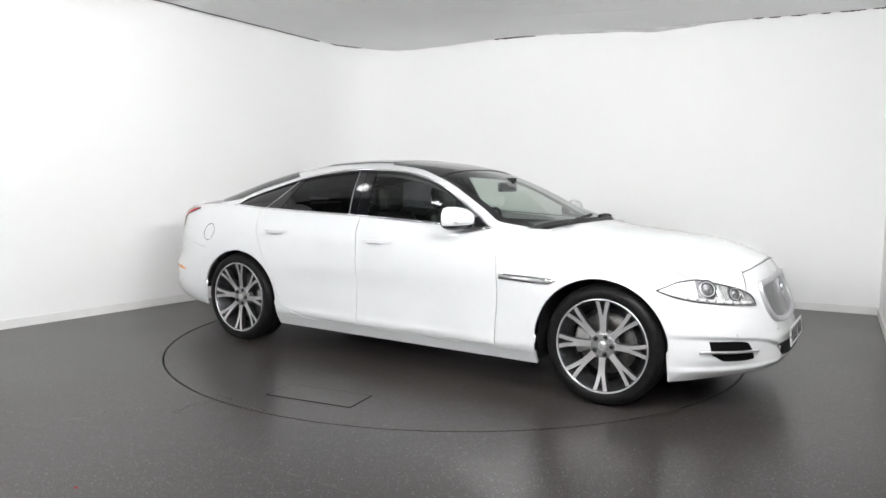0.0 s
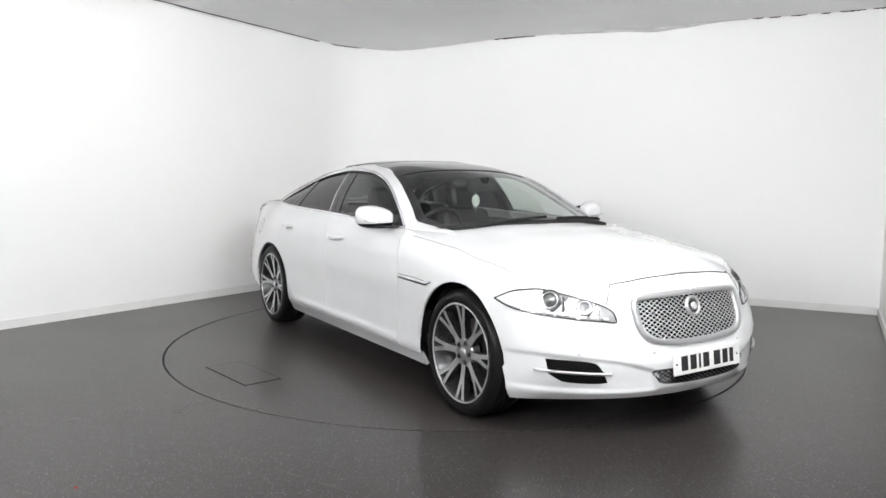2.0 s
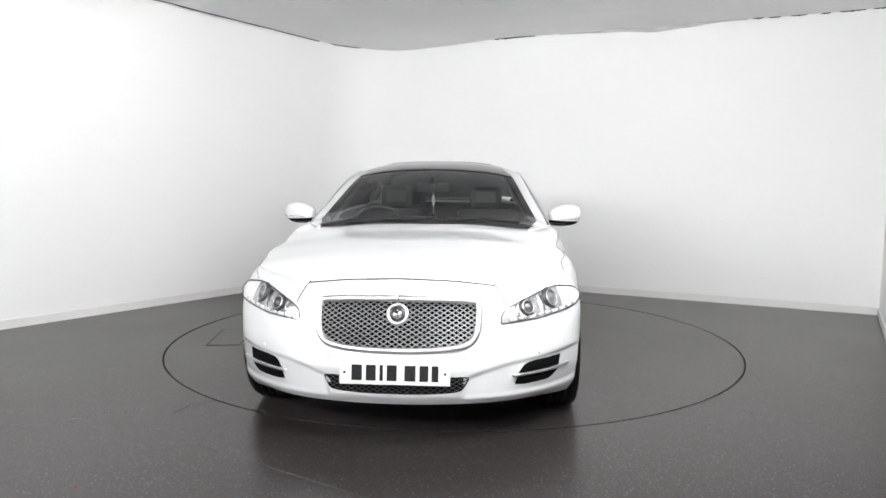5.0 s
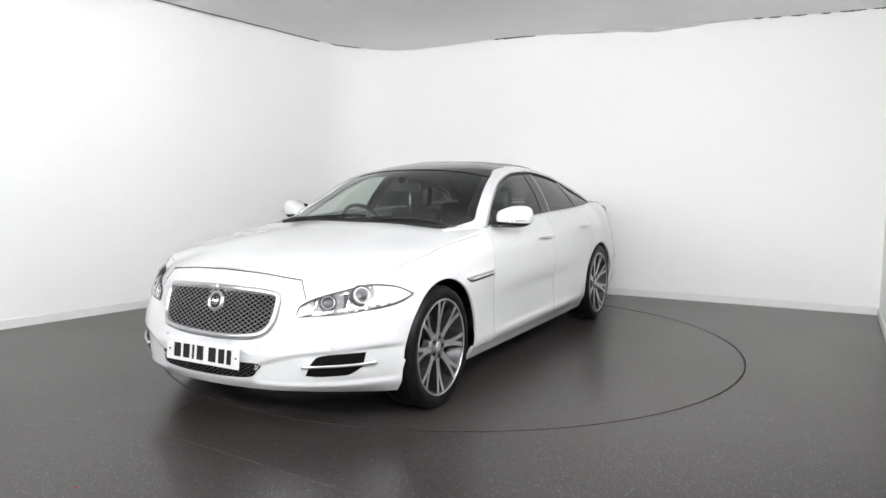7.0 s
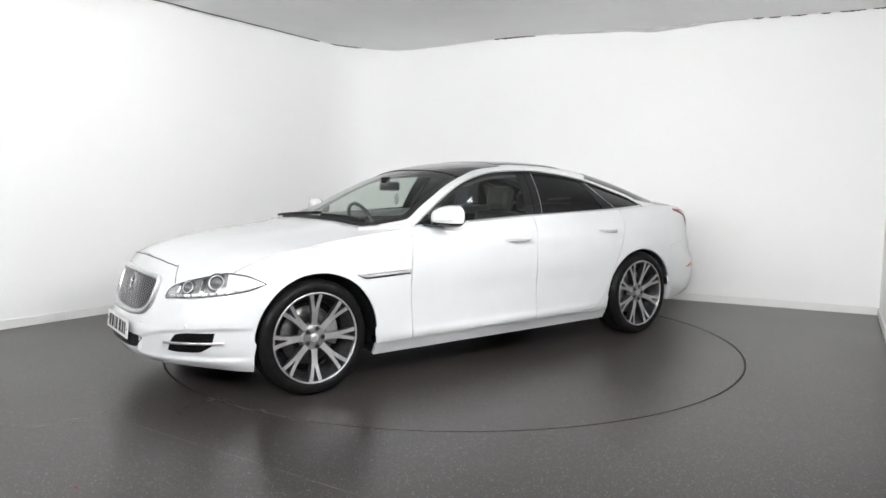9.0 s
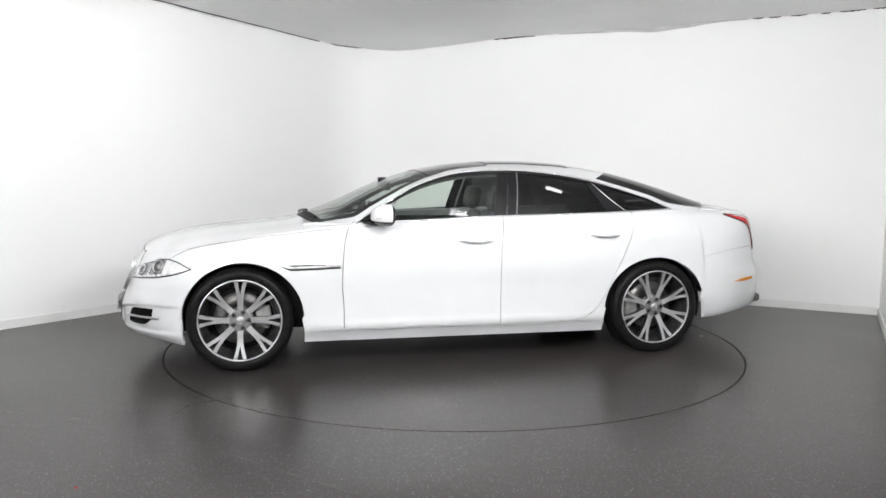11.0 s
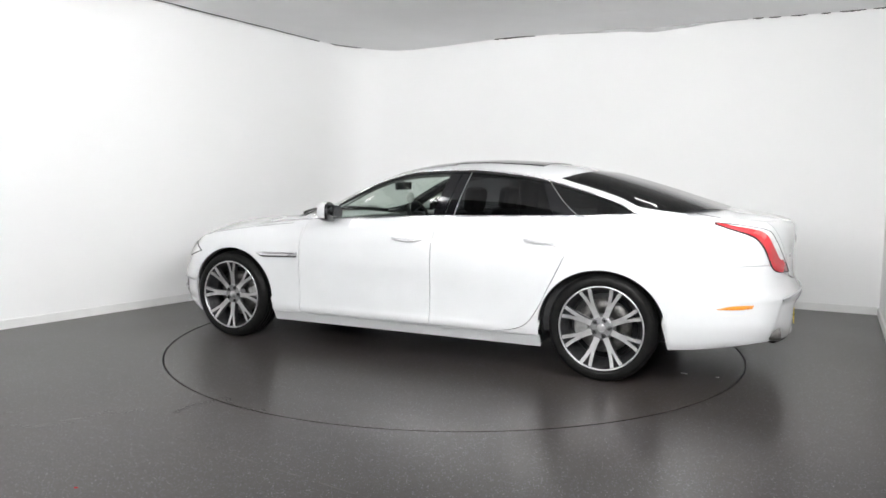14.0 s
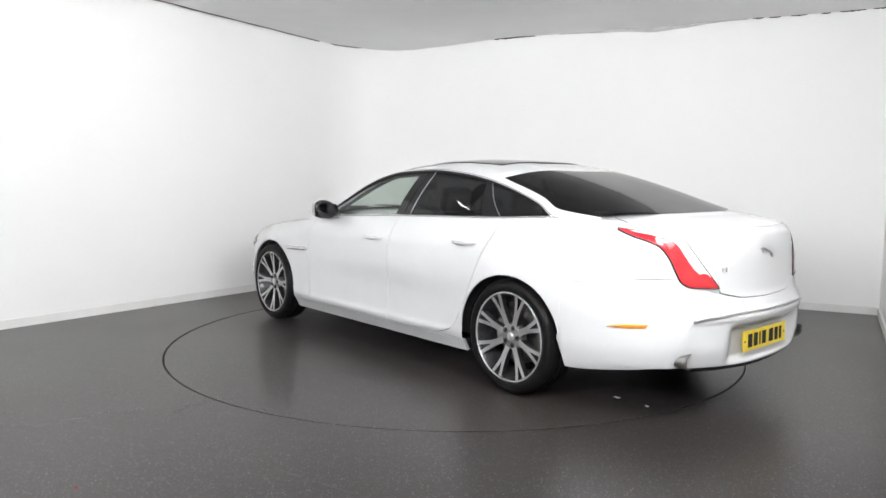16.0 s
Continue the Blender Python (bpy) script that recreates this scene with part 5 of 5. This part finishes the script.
# ---- wheels ----
def wheel(cx, side, width, turn):
    """A wheel with eight forked spokes; its outer face looks along +y."""
    half = width / 2
    bm = bmesh.new()
    lathe(bm, [(0.255, -half + 0.02), (0.262, -half + 0.01), (0.240, -0.02), (0.215, 0.0), (0.232, 0.03), (0.252, half - 0.05), (0.258, half - 0.012), (0.266, half + 0.001), (0.276, half + 0.003), (0.280, half - 0.008)], 72)
    hub_y = half - 0.030
    ob = part("wheel", bm, M_ALLOY_DARK, car, "dark grey alloy wheel with bright forked spokes")
    bm = bmesh.new()
    R, r0 = 0.352, 0.268
    prof = [(r0, -half + 0.012), (0.285, -half + 0.002), (0.315, -half - 0.006), (0.338, -half + 0.006), (0.349, -half + 0.03)]
    for k in np.linspace(-1, 1, 5):
        y = k * (half - 0.035)
        prof += [(R, y - 0.012), (R, y + 0.010), (R - 0.006, y + 0.011), (R - 0.006, y + 0.016)] if abs(k) < 0.9 else [(R, y)]
    prof += [(0.349, half - 0.03), (0.338, half - 0.006), (0.325, half + 0.003), (0.318, half + 0.006), (0.30, half + 0.006), (0.286, half + 0.004), (0.279, half - 0.002), (r0, half - 0.012)]
    lathe(bm, prof, 96, True)
    part("tyre", bm, M_RUBBER, ob, "black low-profile tyre")
    bm = bmesh.new()
    lathe(bm, [(0.263, half - 0.016), (0.266, half + 0.003), (0.271, half + 0.006), (0.276, half + 0.003)], 96)
    part("rim_lip", bm, M_ALLOY, ob, "bright machined rim edge")
    fork = [(0.070, -0.0200), (0.115, -0.0185), (0.160, -0.0210), (0.215, -0.0310), (0.2645, -0.0450), (0.2645, -0.0190), (0.222, -0.0095), (0.174, 0.0),
            (0.222, 0.0095), (0.2645, 0.0190), (0.2645, 0.0450), (0.215, 0.0310), (0.160, 0.0210), (0.115, 0.0185), (0.070, 0.0200)]
    for i in range(8):
        bm = bmesh.new()
        a = turn + 2 * math.pi * i / 8
        c, s = math.cos(a), math.sin(a)
        top, low = [], []
        for r, w in fork:
            y = hub_y + 0.026 * ((r - 0.07) / 0.195) ** 1.3 + 0.002
            x, z = r * c - w * s, r * s + w * c
            top.append(bm.verts.new((x, y, z)))
            w2 = w * 0.86
            low.append(bm.verts.new(((r * c - w2 * s), y - 0.045, (r * s + w2 * c))))
        n = len(fork)
        quads = [(0, 1, 13, 14), (1, 2, 12, 13), (2, 3, 6, 7), (3, 4, 5, 6), (2, 7, 12), (7, 8, 11, 12), (8, 9, 10, 11)]
        tops = [bm.faces.new([top[j] for j in q]) for q in quads]
        walls = [bm.faces.new((top[j], top[(j + 1) % n], low[(j + 1) % n], low[j])) for j in range(n)]
        for f in walls:
            f.material_index = 1
        bmesh.ops.recalc_face_normals(bm, faces=bm.faces)
        if tops[0].normal.y < 0:
            bmesh.ops.reverse_faces(bm, faces=bm.faces)
        part("spoke", bm, (M_ALLOY, M_ALLOY_DARK), ob, "bright machined forked spoke")
    bm = bmesh.new()
    lathe(bm, [(0.0001, hub_y + 0.004), (0.060, hub_y + 0.004), (0.078, hub_y + 0.001), (0.084, hub_y - 0.012), (0.086, hub_y - 0.05)], 48)
    part("hub", bm, M_HUB, ob, "grey hub")
    for i in range(5):
        a = math.pi / 2 + 0.35 + 2 * math.pi * i / 5
        p = (0.0545 * math.cos(a), hub_y + 0.004, 0.0545 * math.sin(a))
        tube_ring("nut_seat", p, (0, 1, 0), 0.0135, 0.002, M_BLACK, ob)
        disc_on("wheel_nut", p, (0, 1, 0), 0.010, 0.008, M_BLACK, ob, "dark wheel nut", 6, 0.2)
    tube_ring("cap_ring", (0, hub_y + 0.006, 0), (0, 1, 0), 0.024, 0.003, M_SATIN, ob)
    disc_on("hub_cap", (0, hub_y + 0.004, 0), (0, 1, 0), 0.024, 0.008, M_SATIN, ob, "silver hub cap", 24)
    bm = bmesh.new()
    lathe(bm, [(0.06, 0.0), (0.178, 0.0), (0.180, -0.006), (0.178, -0.014), (0.06, -0.014)], 64, True)
    part("brake_disc", bm, M_DISC_IRON, ob, "grey brake disc")
    bm = bmesh.new()
    lathe(bm, [(0.02, -0.012), (0.15, -0.02), (0.22, -0.03), (0.22, -0.05), (0.02, -0.05)], 48)
    part("brake_backing", bm, M_BLACK, ob)
    return ob


def caliper(ob, angle, y):
    bm = bmesh.new()
    a0, a1 = angle - 0.42, angle + 0.42
    rows = []
    for k in np.linspace(a0, a1, 12):
        c, s = math.cos(k), math.sin(k)
        rows.append([bm.verts.new((r * c, yy, r * s)) for r, yy in ((0.105, y), (0.19, y), (0.205, y - 0.02), (0.205, y - 0.07), (0.105, y - 0.07))])
    for a, b in zip(rows, rows[1:]):
        for j in range(5):
            bm.faces.new((a[j], a[(j + 1) % 5], b[(j + 1) % 5], b[j]))
    bm.faces.new(rows[0])
    bm.faces.new(rows[-1][::-1])
    bmesh.ops.recalc_face_normals(bm, faces=bm.faces)
    bmesh.ops.bevel(bm, geom=[e for e in bm.edges if e.calc_face_angle(0) > 0.6], offset=0.006, segments=2, affect="EDGES")
    part("caliper", bm, M_CALIPER, ob, "pale grey brake caliper")


for cx, track, width, turn_l, turn_r, cal in ((1.507, 0.815, 0.225, 0.02, 0.0, math.pi), (-1.521, 0.815, 0.238, 0.36, 0.05, 0.0)):
    for side in (1, -1):
        ob = wheel(cx, side, width, math.pi / 2 + (turn_l if side > 0 else turn_r))
        # calipers lie behind the front axle, before the rear one
        caliper(ob, cal if side > 0 else math.pi - cal, 0.018)
        ob.matrix_basis = pose(cx, side * track, 0.352, 0, 0, 0 if side > 0 else 180)


# ---- underside and wheel housings ----
def liner(cx, side):
    bm = bmesh.new()
    rows = []
    for a in np.linspace(math.radians(-14), math.radians(194), 30):
        rows.append([bm.verts.new((cx + 0.412 * math.cos(a), side * y, 0.35 + (0.388 if cx > 0 else 0.390) * math.sin(a))) for y in (0.55, 0.70, 0.86)])
    for a, b in zip(rows, rows[1:]):
        for j in range(2):
            bm.faces.new((a[j], a[j + 1], b[j + 1], b[j]))
    bm.faces.new([r[0] for r in rows])
    part("wheel_housing", bm, M_BLACK, car, "black wheel housing")


for cx in (1.487, -1.515):
    both(lambda side, cx=cx: liner(cx, side))
bm = bmesh.new()
box(bm, (-2.05, -0.56, 0.215), (2.1, 0.56, 0.32), 0.03)
box(bm, (-1.10, -0.86, 0.185), (1.075, 0.86, 0.25), 0.02)
part("underbody", bm, M_BLACK, car, "black underbody")

# ---- cabin inside ----
bm = bmesh.new()
box(bm, (-1.60, -0.80, 0.28), (1.02, 0.80, 0.34))
box(bm, (-1.60, 0.79, 0.28), (0.72, 0.81, 0.965))
box(bm, (-1.60, -0.81, 0.28), (0.72, -0.79, 0.965))
box(bm, (-2.05, -0.66, 1.04), (-1.42, 0.66, 1.06))
box(bm, (-1.62, -0.79, 0.3), (-1.58, 0.79, 1.04))
part("cabin_lining", bm, M_LINER, car, "dark cabin lining")
sheet("headlining", lambda u, v: roof(lerp(0.12, -1.25, u), lerp(-0.97, 0.97, v), -0.035), 24, 20, M_LINER, car, "dark headlining")


bm = bmesh.new()
nb = 24
rows = []
for i in range(nb + 1):
    y = lerp(-0.77, 0.77, i / nb)
    k = 1 - (abs(y) / 0.77) ** 2.5
    rows.append([bm.verts.new(p) for p in ((1.12 - 0.12 * (abs(y) / 0.77) ** 2, y, 0.975 - 0.02 * (1 - k)), (0.80, y, 0.99), (0.60, y, 0.985), (0.54, y, 0.94), (0.56, y, 0.72), (0.62, y, 0.5))])
for a, b in zip(rows, rows[1:]):
    for j in range(5):
        f = bm.faces.new((a[j], b[j], b[j + 1], a[j + 1]))
        f.smooth = True
part("dashboard", bm, M_LEATHER, car, "black leather dashboard")


def seat(x, y, rear=False):
    bm = bmesh.new()
    box(bm, (-0.26, -0.25, 0.30), (0.26, 0.25, 0.52), 0.06)
    ob = part("seat", bm, M_LEATHER, car, "black leather seat")
    bm = bmesh.new()
    box(bm, (-0.07, -0.25, 0.0), (0.07, 0.25, 0.60 if not rear else 0.52), 0.06)
    bmesh.ops.transform(bm, matrix=Matrix.Translation((-0.25, 0, 0.48)) @ Matrix.Rotation(radians(-18), 4, "Y"), verts=bm.verts)
    part("backrest", bm, M_LEATHER, ob)
    bm = bmesh.new()
    box(bm, (-0.055, -0.135, 0.0), (0.055, 0.135, 0.20), 0.05)
    bmesh.ops.transform(bm, matrix=Matrix.Translation((-0.425, 0, 1.05 if not rear else 1.0)) @ Matrix.Rotation(radians(-10), 4, "Y"), verts=bm.verts)
    part("headrest", bm, M_LEATHER, ob)
    ob.matrix_basis = pose(x, y, 0.0)
    return ob


seat(0.02, 0.38)
seat(0.02, -0.38)
seat(-0.98, 0.36, True)
seat(-0.98, -0.36, True)
# steering wheel on the right-hand side
m = Matrix.Translation((0.42, -0.38, 0.93)) @ Matrix.Rotation(radians(-66), 4, "Y")
bm = bmesh.new()
for i in range(48):
    a = 2 * math.pi * i / 48
    for j in range(8):
        b = 2 * math.pi * j / 8
        r = 0.185 + 0.015 * math.cos(b)
        bm.verts.new((r * math.cos(a), r * math.sin(a), 0.015 * math.sin(b)))
bm.verts.ensure_lookup_table()
for i in range(48):
    for j in range(8):
        f = bm.faces.new([bm.verts[k] for k in (i * 8 + j, ((i + 1) % 48) * 8 + j, ((i + 1) % 48) * 8 + (j + 1) % 8, i * 8 + (j + 1) % 8)])
        f.smooth = True
box(bm, (-0.06, -0.18, -0.012), (0.03, 0.18, 0.012), 0.008)
box(bm, (-0.075, -0.075, -0.02), (0.06, 0.075, 0.02), 0.015)
bmesh.ops.transform(bm, matrix=m, verts=bm.verts)
part("steering_wheel", bm, M_LEATHER, car, "black leather steering wheel")
# inside mirror, and the round card that hangs from it
bm = bmesh.new()
box(bm, (-0.02, -0.125, -0.035), (0.02, 0.125, 0.035), 0.015)
box(bm, (0.0, -0.02, 0.0), (0.07, 0.02, 0.07), 0.008)
bmesh.ops.translate(bm, vec=(0.40, 0.0, 1.245), verts=bm.verts)
ob = part("inside_mirror", bm, M_BLACK, car, "black inside mirror")
bm = bmesh.new()
lathe(bm, [(0.0001, 0.003), (0.032, 0.003), (0.036, 0.0), (0.032, -0.003), (0.0001, -0.003)], 32)
for v in bm.verts:
    v.co.z *= 1.25
bmesh.ops.transform(bm, matrix=Matrix.Translation((0.335, 0.0, 1.145)) @ Matrix.Rotation(radians(22), 4, "Z"), verts=bm.verts)
part("hanging_card", bm, M_PAPER, ob, "round white card on a thread")
sweep("thread", [(0.335, 0, 1.05), (0.335, 0, 1.10), (0.335, 0, 1.215), (0.38, 0, 1.235)], 0.004, 0.004, M_PAPER, ob, (1, 0, 0))


# ---- the turning disc ----
disc = thing("turntable", "round dark grey turning floor disc with a flush hatch", "turntable")
bm = bmesh.new()
bmesh.ops.create_circle(bm, cap_ends=True, segments=160, radius=DISC_R - 0.0135)
rim = [e for e in bm.edges if e.is_boundary]
ret = bmesh.ops.extrude_edge_only(bm, edges=rim)
bmesh.ops.translate(bm, vec=(0, 0, -0.05), verts=[v for v in ret["geom"] if isinstance(v, bmesh.types.BMVert)])
bmesh.ops.translate(bm, vec=(0, 0, -0.001), verts=bm.verts)
part("disc_top", bm, M_DISC, disc)
# hatch: a thin plate in the disc with an open joint on two sides
HX, HY, HL, HW = 0.185, -1.815, 0.58, 0.245
bm = bmesh.new()
box(bm, (-HL / 2, -HW / 2, -0.0005), (HL / 2, HW / 2, 0.0015), 0.0005)
hatch = part("hatch", bm, M_DISC, disc, "flush rectangular hatch plate")
hatch.matrix_basis = pose(HX, HY, 0, 0, 0, 9)
for lo, hi in (((-HL / 2 - 0.007, -HW / 2 - 0.007, -0.0005), (HL / 2 + 0.007, -HW / 2, 0.0012)), ((HL / 2, -HW / 2, -0.0005), (HL / 2 + 0.007, HW / 2, 0.0012)), ((-HL / 2 - 0.003, -HW / 2, -0.0005), (-HL / 2, HW / 2, 0.0012)), ((-HL / 2, HW / 2, -0.0005), (HL / 2, HW / 2 + 0.003, 0.0012))):
    bm = bmesh.new()
    box(bm, lo, hi)
    part("joint", bm, M_GAP, hatch, "dark open joint")

# two pale tape scraps stuck to the disc
for x, y, a, b in ((-1.866, 0.335, 0.022, 0.012), (-2.079, 0.340, 0.011, 0.008)):
    bm = bmesh.new()
    box(bm, (x - a, y - b, -0.001), (x + a, y + b, 0.001), 0.0004)
    part("tape_mark", bm, M_TRIM, disc, "small pale tape mark")

# welded seams between the floor sheets
for p, q in (((-2.35, -1.76), (0.35, -3.46)), ((1.455, -1.71), (2.6, -2.47))):
    p, q = Vector(p), Vector(q)
    w = Vector((-(q - p).y, (q - p).x)).normalized() * 0.003
    bm = bmesh.new()
    prism(bm, [p - w, q - w, q + w, p + w], -0.002, 0.0006)
    bmesh.ops.recalc_face_normals(bm, faces=bm.faces)
    tagged(part("floor_seam", bm, M_SEAM), "faint pale welded seam in the vinyl floor", "floor", kind="structure")

# dried wipe marks beside the disc
rng = random.Random(5)
for x, y, turn, length in ((-2.12, -2.20, 35, 0.22), (-2.0, -2.06, 55, 0.26), (-1.83, -1.98, 5, 0.22), (-2.32, -2.24, 15, 0.2), (-2.5, -2.05, 25, 0.25), (-1.48, -1.84, 62, 0.34), (-1.22, -1.85, -38, 0.42)):
    pts = [(lerp_to(-length / 2, length / 2, i / 16), 0.03 * math.sin(i * 0.4 + x * 9)) for i in range(17)]
    ring_low = [(px, py - 0.012 - 0.012 * rng.random()) for px, py in pts]
    ring_top = [(px, py + 0.012 + 0.012 * rng.random()) for px, py in pts]
    me = mesh_of("wipe_mark", [(*p, 0) for p in ring_low + ring_top], [(i, i + 1, i + 18, i + 17) for i in range(16)])
    ob = tagged(part("wipe_mark", me, M_SCUFF), "faint pale dried wipe mark on the floor", "mark", kind="structure")
    ob.matrix_basis = pose(x, y, 0.0012, 0, 0, turn)

# small litter on the floor
bm = bmesh.new()
box(bm, (-0.008, -0.005, 0.0), (0.008, 0.005, 0.003), 0.001)
chip = tagged(part("scrap", bm, M_RED), "tiny red scrap lying on the floor", "scrap")
chip.matrix_basis = pose(-1.586, -2.961, 0.0, 0, 0, 25)


def motions():
    spin, ride = [], []
    for i in range(33):
        t = i * 0.5
        turn = pose(0, 0, 0, 0, 0, TURN0 + TURN_RATE * t)
        spin.append((t, pose(*DISC_AT, 0) @ turn))
        ride.append((t, turn @ pose(*CAR_ON_DISC, 0)))
    walk(disc, spin)
    walk(car, ride)


motions()
